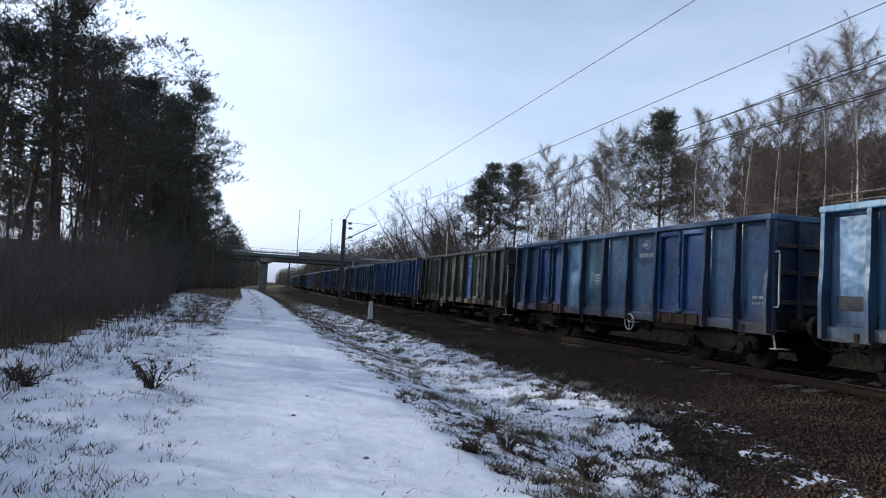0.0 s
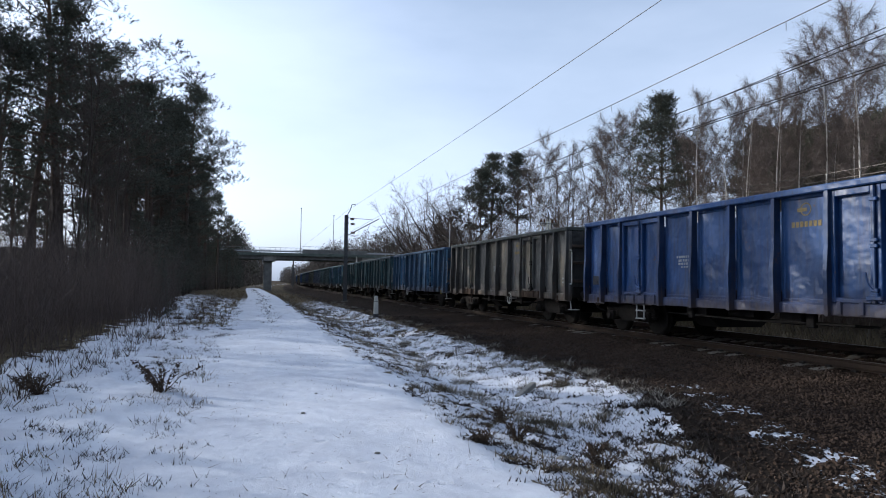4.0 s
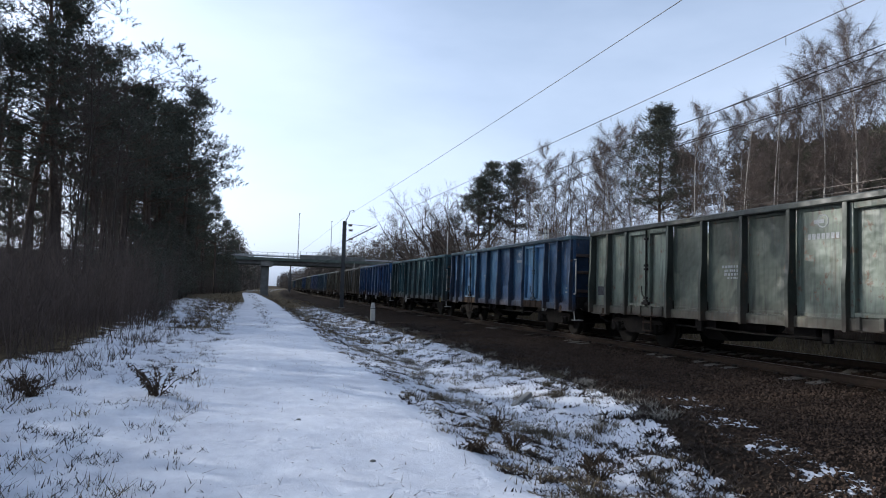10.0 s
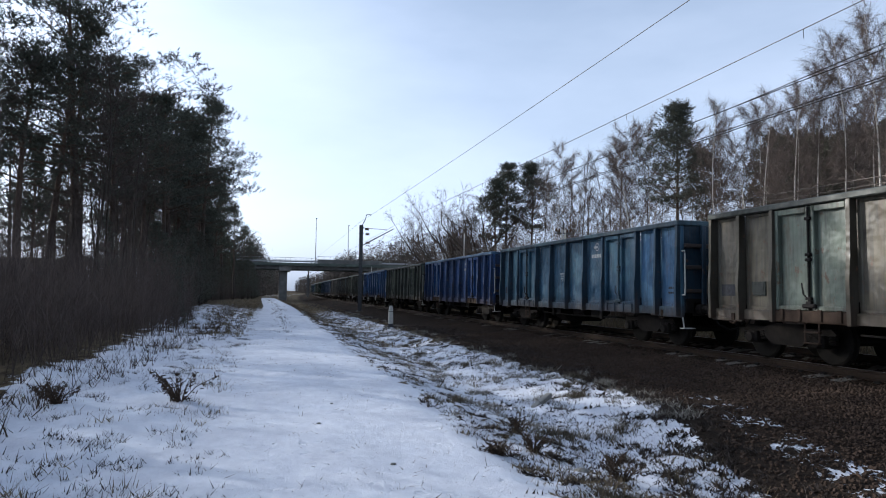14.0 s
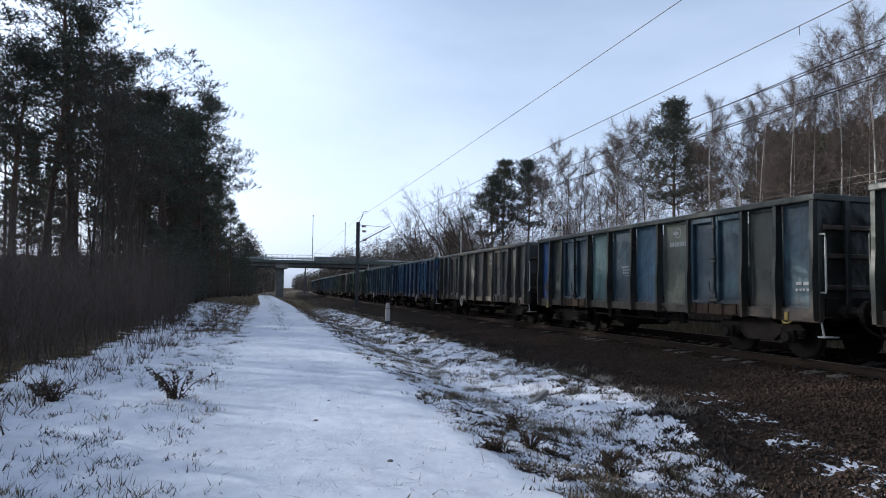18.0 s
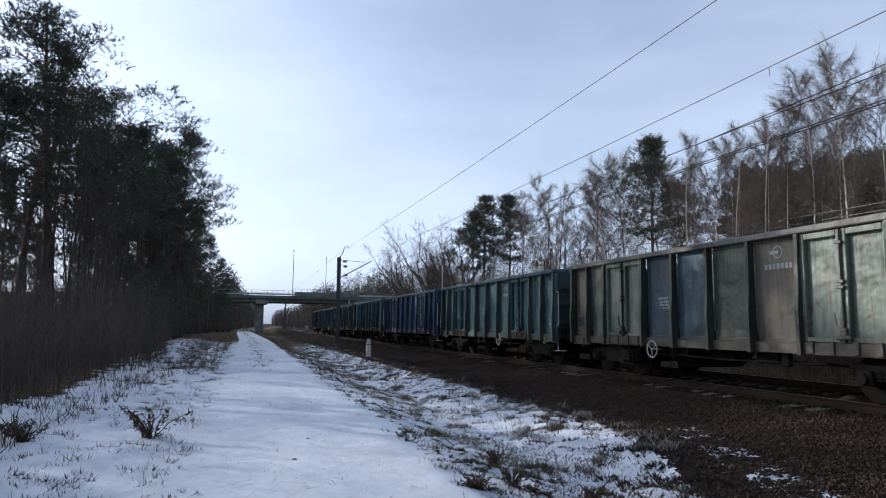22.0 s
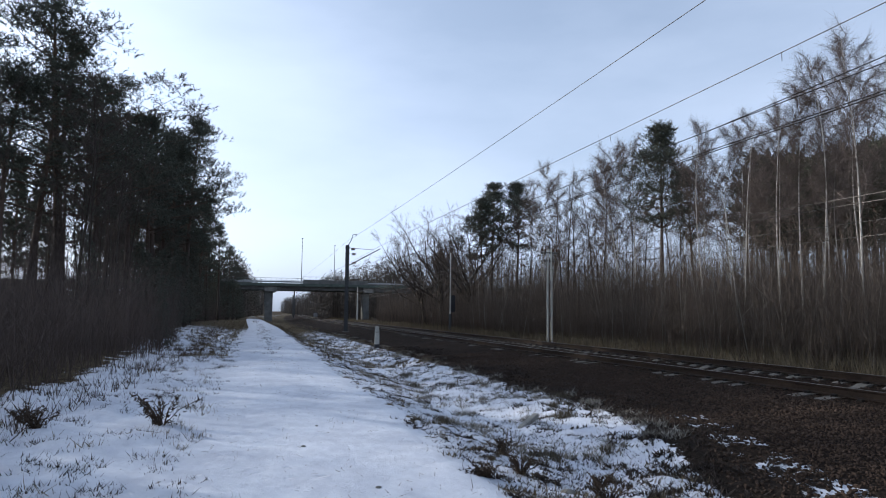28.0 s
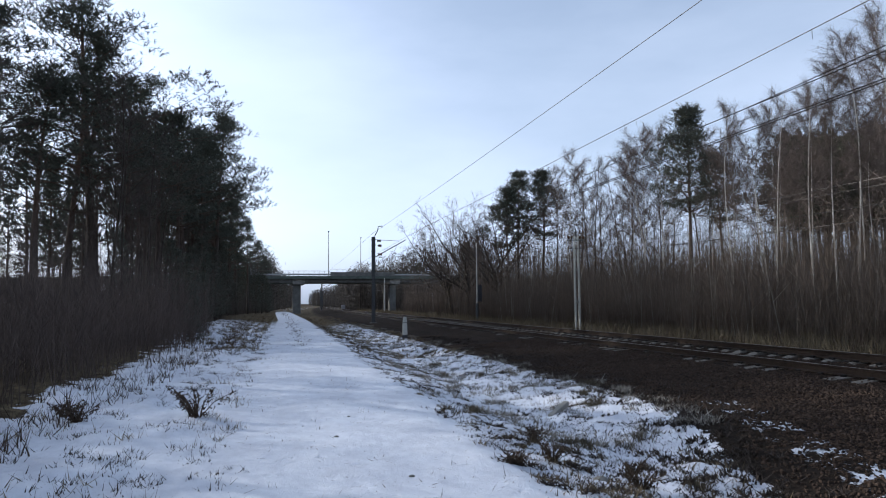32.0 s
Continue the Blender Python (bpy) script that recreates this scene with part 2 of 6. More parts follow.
def birch_bark():
    n = Nodes("birch_bark", 0.7)
    a = n.noise(2.4, 6, n.stretch((1.0, 1.0, 2.6)), 0.7)
    low = n.ramp(n.math("ADD", n.axis(2), n.math("MULTIPLY", a, 3.0)), 3.6, 1.6)
    c = n.mix(n.ramp(a, 0.58, 0.66), (0.47, 0.445, 0.40), (0.05, 0.045, 0.04))
    c = n.mix(n.math("MULTIPLY", low, 0.75), c, (0.14, 0.12, 0.10))
    return n.done(c)


GROUND = snow_ground()
STEEL_DARK = plain("grimy_underframe", (0.016, 0.014, 0.013), 0.7, 0.2, 5)
STEEL_DUST = plain("dusty_bogie_steel", (0.017, 0.014, 0.012), 0.8, 0.1, 7)
WHEEL = plain("brake_dust_wheel", (0.015, 0.013, 0.011), 0.7, 0.2, 8)
BRIGHT = plain("worn_white_paint", (0.42, 0.41, 0.37), 0.6, 0, 9, 0.25)
YELLOW = plain("yellow_paint", (0.24, 0.185, 0.06), 0.55, 0, 8, 0.3)
LETTER = plain("faded_white_lettering", (0.30, 0.31, 0.31), 0.6, 0, 20, 0.3)
EMBLEM = plain("faded_yellow_emblem", (0.24, 0.18, 0.08), 0.6, 0, 20, 0.4)
PLATE = plain("dark_data_plate", (0.05, 0.05, 0.055), 0.6, 0, 12)
RAIL = plain("rusty_rail", (0.028, 0.019, 0.014), 0.7, 0.2, 10)
RAIL_TOP = plain("polished_rail_head", (0.22, 0.21, 0.20), 0.35, 0.9, 10, 0.2)
SLEEPER = plain("concrete_sleeper", (0.14, 0.127, 0.11), 0.9, 0, 5)
CONCRETE = plain("weathered_concrete", (0.24, 0.23, 0.21), 0.9, 0, 1.3, 0.3)
CONCRETE_DARK = plain("stained_concrete", (0.155, 0.152, 0.143), 0.9, 0, 1.1, 0.35)
GIRDER = plain("green_painted_girder", (0.105, 0.122, 0.105), 0.6, 0.1, 1.5, 0.3)
GALVANISED = plain("galvanised_steel", (0.30, 0.31, 0.32), 0.5, 0.6, 8, 0.2)
MAST_STEEL = plain("dull_mast_steel", (0.085, 0.086, 0.088), 0.7, 0.2, 7)
WIRE = plain("copper_wire", (0.05, 0.045, 0.042), 0.5, 0.7, 9)
PORCELAIN = plain("brown_insulator", (0.09, 0.05, 0.03), 0.25, 0, 9)
STONE = by_island("ballast_stone", (0.019, 0.0132, 0.010), (0.056, 0.038, 0.028))
BANK = plain("brown_bank", (0.075, 0.062, 0.045), 0.95, 0, 0.6, 0.4)
LORRY_BOX = plain("white_lorry_paint", (0.62, 0.63, 0.64), 0.5, 0, 1.5, 0.08, 0.05)
LORRY_GLASS = plain("dark_cab_glass", (0.02, 0.022, 0.025), 0.12, 0, 4, 0.1, 0.0)
TYRE = plain("tyre_rubber", (0.02, 0.02, 0.02), 0.85, 0, 9)
RUST = plain("rusty_brown_steel", (0.050, 0.034, 0.025), 0.85, 0.1, 5, 0.45)
DRY_GRASS = by_island("dry_grass", (0.06, 0.046, 0.028), (0.24, 0.19, 0.12))
GREY_GRASS = by_island("frosted_dark_grass", (0.030, 0.025, 0.018), (0.14, 0.118, 0.085))
FROST_GRASS = by_island("frosted_straw_grass", (0.085, 0.075, 0.060), (0.36, 0.34, 0.31))
CLOD = by_island("dark_leaf_clumps", (0.014, 0.012, 0.011), (0.070, 0.055, 0.046))
WEED = by_island("dead_weed", (0.028, 0.020, 0.015), (0.085, 0.06, 0.042))
NEEDLES = by_island("pine_needles", (0.030, 0.035, 0.029), (0.115, 0.118, 0.092))
NEEDLES_OLIVE = by_island("sunlit_pine_needles", (0.030, 0.033, 0.022), (0.104, 0.102, 0.068))
PINE_BARK = bark("pine_bark", (0.078, 0.064, 0.056), (0.115, 0.080, 0.060), (0.036, 0.030, 0.028))
BIRCH = birch_bark()
BROWN_BARK = bark("brown_bark", (0.07, 0.058, 0.048), (0.075, 0.06, 0.05), (0.026, 0.022, 0.019))
TWIG = by_island("birch_twigs", (0.060, 0.047, 0.042), (0.17, 0.138, 0.122))
BARE_TWIG = by_island("dark_bare_twigs", (0.040, 0.032, 0.028), (0.115, 0.092, 0.080))
BRUSH = by_island("bare_brushwood", (0.070, 0.056, 0.046), (0.215, 0.168, 0.132))
BRUSH_DARK = by_island("dark_bare_bushes", (0.036, 0.029, 0.026), (0.142, 0.110, 0.094))
PALE_STEM = by_island("pale_saplings", (0.14, 0.12, 0.10), (0.40, 0.36, 0.30))
FAR_WOOD = by_island("distant_woodland", (0.040, 0.036, 0.033), (0.125, 0.105, 0.088))


# ---- mesh tools ----
class Shape:
    """Points and faces gathered for one mesh."""

    def __init__(self):
        self.v, self.f = [], []

    def add(self, verts, faces):
        o = len(self.v)
        self.v.extend(verts)
        self.f.extend([tuple(i + o for i in face) for face in faces])
        return self

    def box(self, x0, x1, y0, y1, z0, z1, bevel=0.0):
        b = min(bevel, (x1 - x0) / 3, (y1 - y0) / 3, (z1 - z0) / 3)
        if b <= 0:
            v = [(x, y, z) for z in (z0, z1) for y in (y0, y1) for x in (x0, x1)]
            return self.add(v, [(0, 2, 3, 1), (4, 5, 7, 6), (0, 1, 5, 4), (2, 6, 7, 3), (0, 4, 6, 2), (1, 3, 7, 5)])
        rings = []
        for z, k in ((z0, b), (z0 + b, 0), (z1 - b, 0), (z1, b)):
            c = b - k if k else b
            rings.append([(x0 + k, y0 + c + k, z), (x0 + c + k, y0 + k, z), (x1 - c - k, y0 + k, z), (x1 - k, y0 + c + k, z),
                          (x1 - k, y1 - c - k, z), (x1 - c - k, y1 - k, z), (x0 + c + k, y1 - k, z), (x0 + k, y1 - c - k, z)])
        v = [p for r in rings for p in r]
        faces = [tuple(range(7, -1, -1)), tuple(range(24, 32))]
        for r in range(3):
            faces += [(r * 8 + i, r * 8 + (i + 1) % 8, r * 8 + 8 + (i + 1) % 8, r * 8 + 8 + i) for i in range(8)]
        return self.add(v, faces)

    def tube(self, points, radii, sides=6, caps=True):
        pts = [Vector(p) for p in points]
        if isinstance(radii, (int, float)):
            radii = [radii] * len(pts)
        o, ring = len(self.v), []
        up = Vector((0.13, 0.21, 1)).normalized()
        for i, p in enumerate(pts):
            d = (pts[min(i + 1, len(pts) - 1)] - pts[max(i - 1, 0)]).normalized()
            a = d.cross(up)
            if a.length < 0.05:
                a = d.cross(Vector((1, 0.1, 0)))
            a.normalize()
            c = d.cross(a)
            for k in range(sides):
                w = 2 * math.pi * k / sides
                self.v.append(tuple(p + (a * math.cos(w) + c * math.sin(w)) * radii[i]))
        for i in range(len(pts) - 1):
            for k in range(sides):
                a, b = o + i * sides + k, o + i * sides + (k + 1) % sides
                self.f.append((a, b, b + sides, a + sides))
        if caps:
            self.f.append(tuple(range(o + sides - 1, o - 1, -1)))
            e = o + (len(pts) - 1) * sides
            self.f.append(tuple(range(e, e + sides)))
        return self

    def ring(self, centre, radius, thick, axis=0, sides=18, tube=5):
        c, o = Vector(centre), len(self.v)
        for i in range(sides):
            w = 2 * math.pi * i / sides
            for k in range(tube):
                q = 2 * math.pi * k / tube
                r = radius + thick * math.cos(q)
                p = [thick * math.sin(q), r * math.cos(w), r * math.sin(w)]
                p = p if axis == 0 else [p[1], p[0], p[2]]
                self.v.append(tuple(c + Vector(p)))
        for i in range(sides):
            for k in range(tube):
                a, b = o + i * tube + k, o + i * tube + (k + 1) % tube
                c2, d2 = o + ((i + 1) % sides) * tube + k, o + ((i + 1) % sides) * tube + (k + 1) % tube
                self.f.append((a, b, d2, c2))
        return self

    def lathe(self, centre, profile, axis=0, sides=20):
        """profile: rows of (place along the axis, radius)."""
        pts, rad = [], []
        o, c = len(self.v), Vector(centre)
        for s, r in profile:
            for k in range(sides):
                w = 2 * math.pi * k / sides
                p = [0, 0, 0]
                p[axis], p[(axis + 1) % 3], p[(axis + 2) % 3] = s, r * math.cos(w), r * math.sin(w)
                self.v.append(tuple(c + Vector(p)))
        for i in range(len(profile) - 1):
            for k in range(sides):
                a, b = o + i * sides + k, o + i * sides + (k + 1) % sides
                self.f.append((a, b, b + sides, a + sides))
        self.f.append(tuple(range(o + sides - 1, o - 1, -1)))
        e = o + (len(profile) - 1) * sides
        self.f.append(tuple(range(e, e + sides)))
        return self

    def prism(self, outline, y0, y1):
        """An outline of (x, z) pushed along y."""
        n = len(outline)
        v = [(x, y0, z) for x, z in outline] + [(x, y1, z) for x, z in outline]
        f = [tuple(range(n)), tuple(range(2 * n - 1, n - 1, -1))] + [(i, i + n, (i + 1) % n + n, (i + 1) % n) for i in range(n)]
        return self.add(v, f)

    def blades(self, base, tip, width, side):
        """Single thin triangles, as numpy rows."""
        o = len(self.v)
        a, b = base - side * width[:, None], base + side * width[:, None]
        self.v.extend(map(tuple, np.stack([a, b, tip], 1).reshape(-1, 3).tolist()))
        self.f.extend((o + 3 * i, o + 3 * i + 1, o + 3 * i + 2) for i in range(len(base)))
        return self

    def mesh(self, name, material, smooth=False):
        me = bpy.data.meshes.new(name)
        me.from_pydata(self.v, [], self.f)
        me.materials.append(material)
        if smooth:
            me.polygons.foreach_set("use_smooth", [True] * len(me.polygons))
        me.update()
        return me


def part(name, shape, material, parent=None, label="", smooth=False, at=None):
    """One mesh object under a thing or part; shape is a Shape or a ready mesh."""
    if isinstance(shape, Shape):
        bm = bmesh.new()
        me = shape.mesh(name, material, smooth)
        bm.from_mesh(me)
        bmesh.ops.recalc_face_normals(bm, faces=bm.faces)
        bm.to_mesh(me)
        bm.free()
    else:
        me = shape
    ob = new(name, me)
    ob.parent = parent
    if at is not None:
        ob.matrix_basis = at
    if label:
        tagged(ob, label)
    if me.materials[0] is not material:
        ob.material_slots[0].link = "OBJECT"
        ob.material_slots[0].material = material
    return ob


def thing(name, label, category, at=None, group="", kind=""):
    ob = new(name)
    ob.empty_display_size = 0.3
    tagged(ob, label, category, group, kind)
    if at is not None:
        ob.matrix_basis = at
    return ob


def stuff(name, shape, material, label, category, smooth=False):
    return tagged(new(name, shape.mesh(name, material, smooth)), label, category, "", "stuff")


# ---- the ground ----
PROFILE_X = (-3000, -60, -30, -8, -4, -2.4, -0.6, 0.9, 2.2, 2.9, 3.9, 4.7, 5.4, 6.6, 7.2, 8.6, 9.75, 10.2, 13.1, 13.6, 14.8, 16.2, 20, 60, 3000)
PROFILE_Z = (4, 1.2, 0.5, 0.05, -0.15, -0.30, -0.39, -0.37, -0.40, -0.52, -0.74, -0.84, -0.80, -0.64, -0.60, -0.53, -0.43, -0.345, -0.125, -0.14, -0.45, -0.45, -0.28, 0.6, 5)


def curve(y):
    """How far the railway and the path have swung to +x at y, in a wide bend."""
    return 1.54e-4 * max(0.0, min(y, 900.0) - 15.0) ** 2


def lie(x, y):
    """The ground's height before its small relief."""
    x = x - curve(y) * max(0.0, min(1.0, (400.0 - abs(x)) / 200.0)) * max(0.0, min(1.0, (x - 3.5) / 4.5))
    u = x - 0.018 * max(0.0, min(y, 70) - 8.0) * max(0.0, min(1.0, (6.0 - abs(x)) / 3.0))
    return float(np.interp(u, PROFILE_X, PROFILE_Z))


def relief(x, y):
    rough = 0.035 if -0.8 < x < 2.3 else 0.10
    if 6.8 < x < 14.4:
        rough = 0.03
    if abs(x) > 40 or y > 150 or y < -30:
        return 0.0
    near = 1.0 if -4 < y < 40 else 0.5
    return rough * near * (noise.noise((x * 0.9, y * 0.7, 0.3)) + 0.5 * noise.noise((x * 2.9, y * 2.6, 4.0)) + (0.3 * noise.noise((x * 7.0, y * 7.0, 9.0)) if y < 25 else 0))


def ground_height(x, y):
    return lie(x, y) + relief(x, y)


def build_ground():
    xs = sorted({*np.round(np.arange(-5, 8.01, 0.13), 3).tolist(), *np.arange(8, 22, 0.5).tolist(), *np.arange(-40, -5, 1.5).tolist(), *np.arange(22, 62, 2.0).tolist(), *PROFILE_X, -1500, -600, -250, -120, 120, 250, 600, 1500})
    ys = sorted({*np.arange(-30, 3, 1.5).tolist(), *np.round(np.arange(3, 16, 0.14), 3).tolist(), *np.arange(16, 40, 0.4).tolist(), *np.arange(40, 160, 2.0).tolist(), *[160 * 1.25 ** k for k in range(14)], -60, -150, -400, -1000, -3000})
    v = [(x, y, ground_height(x, y)) for y in ys for x in xs]
    w = len(xs)
    f = [(j * w + i, j * w + i + 1, (j + 1) * w + i + 1, (j + 1) * w + i) for j in range(len(ys) - 1) for i in range(w - 1)]
    s = Shape().add(v, f)
    tagged(new("ground", s.mesh("ground", GROUND, True)), "snow-covered path, frosted grass verge and dark ballast bank", "ground", "", "structure")


build_ground()

# ---- the track ----
NEAR_RAIL, GAUGE = 10.91, 1.507
TRACK_X = NEAR_RAIL + GAUGE / 2
# the track is canted: the rail beyond lies higher
RAIL_LOW, RAIL_HIGH = -0.107, 0.04
CANT = math.degrees(math.atan2(RAIL_HIGH - RAIL_LOW, GAUGE))


def sweep(outline, ys):
    """An outline of (x, z) led along the bend through the given y."""
    n, s = len(outline), Shape()
    v = [(x + curve(y), y, z) for y in ys for x, z in outline]
    f = [(j * n + i, j * n + (i + 1) % n, (j + 1) * n + (i + 1) % n, (j + 1) * n + i) for j in range(len(ys) - 1) for i in range(n)]
    return s.add(v, f + [tuple(range(n)), tuple(range(len(v) - 1, len(v) - n - 1, -1))])


def heading(y):
    return -math.degrees(math.atan(2 * 1.54e-4 * max(0.0, y - 15.0)))


def build_track():
    track = thing("railway_track", "straight railway track on concrete sleepers in dark ballast", "track", kind="structure")
    foot = [(-0.075, -0.172), (0.075, -0.172), (0.075, -0.158), (0.012, -0.135), (0.010, -0.045), (0.036, -0.03), (0.036, -0.004), (0.028, 0.0), (-0.028, 0.0), (-0.036, -0.004), (-0.036, -0.03), (-0.010, -0.045), (-0.012, -0.135), (-0.075, -0.158)]
    ys = [-40, 0, 15] + list(range(25, 430, 12))
    for x, up in ((NEAR_RAIL, RAIL_LOW), (NEAR_RAIL + GAUGE, RAIL_HIGH)):
        rail = part("rail", sweep([(x + a, b + up) for a, b in foot], ys), RAIL, track, "rusty steel rail")
        part("running_surface", sweep([(x - 0.027, up + 0.0005), (x + 0.027, up + 0.0005), (x + 0.027, up + 0.003), (x - 0.027, up + 0.003)], ys), RAIL_TOP, rail, "worn bright rail head")
    half = [(-1.3, -0.34), (-1.3, -0.205), (-1.26, -0.185), (-0.55, -0.185), (-0.4, -0.225), (0.4, -0.225), (0.55, -0.185), (1.26, -0.185), (1.3, -0.205), (1.3, -0.34)]
    s = Shape().prism([(a, b) for a, b in half], -0.13, 0.13)
    me = s.mesh("sleeper", SLEEPER)
    clip = Shape()
    for cx in (-GAUGE / 2, GAUGE / 2):
        for d in (-0.11, 0.11):
            clip.box(cx + d - 0.035, cx + d + 0.035, -0.06, 0.06, -0.19, -0.14, 0.01)
    clip_me = clip.mesh("rail_clips", STEEL_DARK)
    rng = random.Random(5)
    for i in range(290):
        o = part("sleeper", me, SLEEPER, track, at=pose(TRACK_X + curve(-9 + i * 0.6) + rng.uniform(-0.03, 0.03), -9 + i * 0.6, (RAIL_LOW + RAIL_HIGH) / 2 + rng.uniform(-0.012, 0.014), 0, -CANT, heading(-9 + i * 0.6) + rng.uniform(-0.8, 0.8)))
        if i < 90:
            part("rail_clips", clip_me, STEEL_DARK, o)


# ---- open goods wagons ----
HALF, END, SILL, TOP = 1.38, 6.42, 0.74, 3.14
POSTS = (-6.36, -5.42, -4.44, -2.56, -1.28, 0.0, 1.28, 2.56, 4.44, 5.42, 6.36)
BAYS = ((-6.36, -5.42), (-5.42, -4.44), (-2.56, -1.28), (-1.28, 0.0), (0.0, 1.28), (1.28, 2.56), (4.44, 5.42), (5.42, 6.36))
DOORS = ((-4.44, -2.56), (2.56, 4.44))
WAGON = {}
# how far the side sheets lie back from the posts' feet
DEEP = 0.05


def wagon_meshes():
    """The shared meshes of the wagons; the side at -x faces the path."""
    m = WAGON
    for w in {round(b - a, 3) for a, b in BAYS}:
        s = Shape()
        h = w / 2 - 0.045
        # a sheet with a shallow pressed rim and its thickness
        v = []
        for x, k in ((-HALF + DEEP + 0.02, 0.0), (-HALF + DEEP + 0.02, 0.05), (-HALF + DEEP + 0.035, 0.075)):
            v += [(x, -h + k, 0.95 + k), (x, h - k, 0.95 + k), (x, h - k, 3.01 - k), (x, -h + k, 3.01 - k)]
        f = [(i + r * 4, (i + 1) % 4 + r * 4, (i + 1) % 4 + r * 4 + 4, i + r * 4 + 4) for r in range(2) for i in range(4)] + [(8, 9, 10, 11)]
        s.add(v, f)
        s.box(-HALF + DEEP + 0.04, -HALF + DEEP + 0.06, -h, h, 0.95, 3.01)
        m["panel", w] = s.mesh("panel", STEEL_DARK)
    wide = Shape()
    wide.box(-HALF + 0.02, -HALF + 0.06, -0.90, 0.90, 0.95, 3.01, 0.008)
    wide.box(-HALF - 0.035, -HALF + 0.02, -0.90, 0.90, 1.93, 2.02, 0.015)
    m["ribbed"] = wide.mesh("ribbed_panel", STEEL_DARK)
    # hat-shaped post, deeper below
    s = Shape()
    prof = ((SILL - 0.02, 0.155), (1.55, 0.17), (2.0, 0.135), (3.01, 0.12))
    for (z0, d0), (z1, d1) in zip(prof, prof[1:]):
        w = 0.055
        v = []
        for z, d in ((z0, d0), (z1, d1)):
            v += [(-HALF + 0.03, -w, z), (-HALF - d + 0.02, -w * 0.75, z), (-HALF - d + 0.02, w * 0.75, z), (-HALF + 0.03, w, z)]
        s.add(v, [(0, 1, 5, 4), (1, 2, 6, 5), (2, 3, 7, 6), (0, 3, 2, 1), (4, 5, 6, 7)])
    m["post"] = s.mesh("post", STEEL_DARK)
    # outer face as its own plate, lighter than the shade-painted post sides
    s = Shape()
    for (z0, d0), (z1, d1) in zip(prof, prof[1:]):
        v = []
        for z, d in ((z0, d0), (z1, d1)):
            v += [(-HALF - d + 0.022, -0.043, z), (-HALF - d + 0.012, -0.043, z), (-HALF - d + 0.012, 0.043, z), (-HALF - d + 0.022, 0.043, z)]
        s.add(v, [(0, 1, 5, 4), (1, 2, 6, 5), (2, 3, 7, 6), (0, 3, 2, 1), (4, 5, 6, 7)])
    m["post_face"] = s.mesh("post_face", STEEL_DARK)
    # door leaf with a raised frame
    s = Shape()
    hw = 0.445
    s.box(-HALF + 0.06, -HALF + 0.085, -hw, hw, 0.97, 3.0)
    for y0, y1, z0, z1 in ((-hw, -hw + 0.09, 0.97, 3.0), (hw - 0.09, hw, 0.97, 3.0), (-hw + 0.09, hw - 0.09, 2.88, 3.0), (-hw + 0.09, hw - 0.09, 0.97, 1.06)):
        s.box(-HALF - 0.045, -HALF + 0.06, y0, y1, z0, z1, 0.012)
    m["leaf"] = s.mesh("door_leaf", STEEL_DARK)
    s = Shape()
    s.tube([(-HALF - 0.08, 0, 0.98), (-HALF - 0.08, 0, 2.98)], 0.022, 6)
    for z in (1.12, 1.2, 1.95, 2.05, 2.75):
        s.box(-HALF - 0.11, -HALF - 0.05, -0.07, 0.07, z - 0.03, z + 0.03, 0.01)
    s.tube([(-HALF - 0.09, -0.05, 1.15), (-HALF - 0.12, 0.1, 1.28), (-HALF - 0.10, 0.16, 1.5)], 0.016, 5)
    s.box(-HALF - 0.12, -HALF - 0.04, -0.16, 0.16, 1.02, 1.1, 0.02)
    m["latch"] = s.mesh("door_latch", STEEL_DARK)
    s = Shape().box(-HALF - 0.075, -HALF + 0.01, -0.93, 0.93, SILL - 0.01, 0.965, 0.015)
    for y in (-0.7, -0.25, 0.25, 0.7):
        s.box(-HALF - 0.11, -HALF - 0.07, y - 0.05, y + 0.05, SILL + 0.02, 0.99, 0.01)
    m["threshold"] = s.mesh("door_threshold", RUST)
    s = Shape()
    s.box(-HALF - 0.115, -HALF + 0.13, -END - 0.03, END + 0.03, 3.01, TOP, 0.02)
    m["rim"] = s.mesh("top_rail", STEEL_DARK)
    s = Shape()
    s.prism([(-HALF - 0.02, SILL), (-HALF + 0.10, SILL), (-HALF + 0.10, 0.95), (-HALF + 0.005, 0.95), (-HALF - 0.02, 0.92)], -END, END)
    s.box(-HALF - 0.028, -HALF + 0.02, -END, -5.42, SILL - 0.06, SILL + 0.02, 0.01)
    s.box(-HALF - 0.028, -HALF + 0.02, 5.42, END, SILL - 0.06, SILL + 0.02, 0.01)
    m["sill"] = s.mesh("side_sill", STEEL_DARK)
    s = Shape()
    s.box(HALF - 0.05, HALF, -END, END, SILL, TOP)
    for y in POSTS:
        s.box(HALF, HALF + 0.07, y - 0.06, y + 0.06, SILL, 3.02)
    m["back"] = s.mesh("far_side_wall", STEEL_DARK)
    s = Shape()
    s.box(-HALF + 0.03, HALF - 0.03, -END + 0.02, -END + 0.07, SILL + 0.05, 3.02)
    m["end"] = s.mesh("end_wall", STEEL_DARK)
    m["end_rib"] = Shape().box(-HALF + 0.08, HALF - 0.08, -END - 0.05, -END + 0.02, -0.05, 0.05, 0.015).mesh("end_rib", STEEL_DARK)
    m["end_post"] = Shape().box(-0.06, 0.06, -END - 0.08, -END + 0.02, SILL + 0.05, 3.02, 0.015).mesh("end_post", STEEL_DARK)
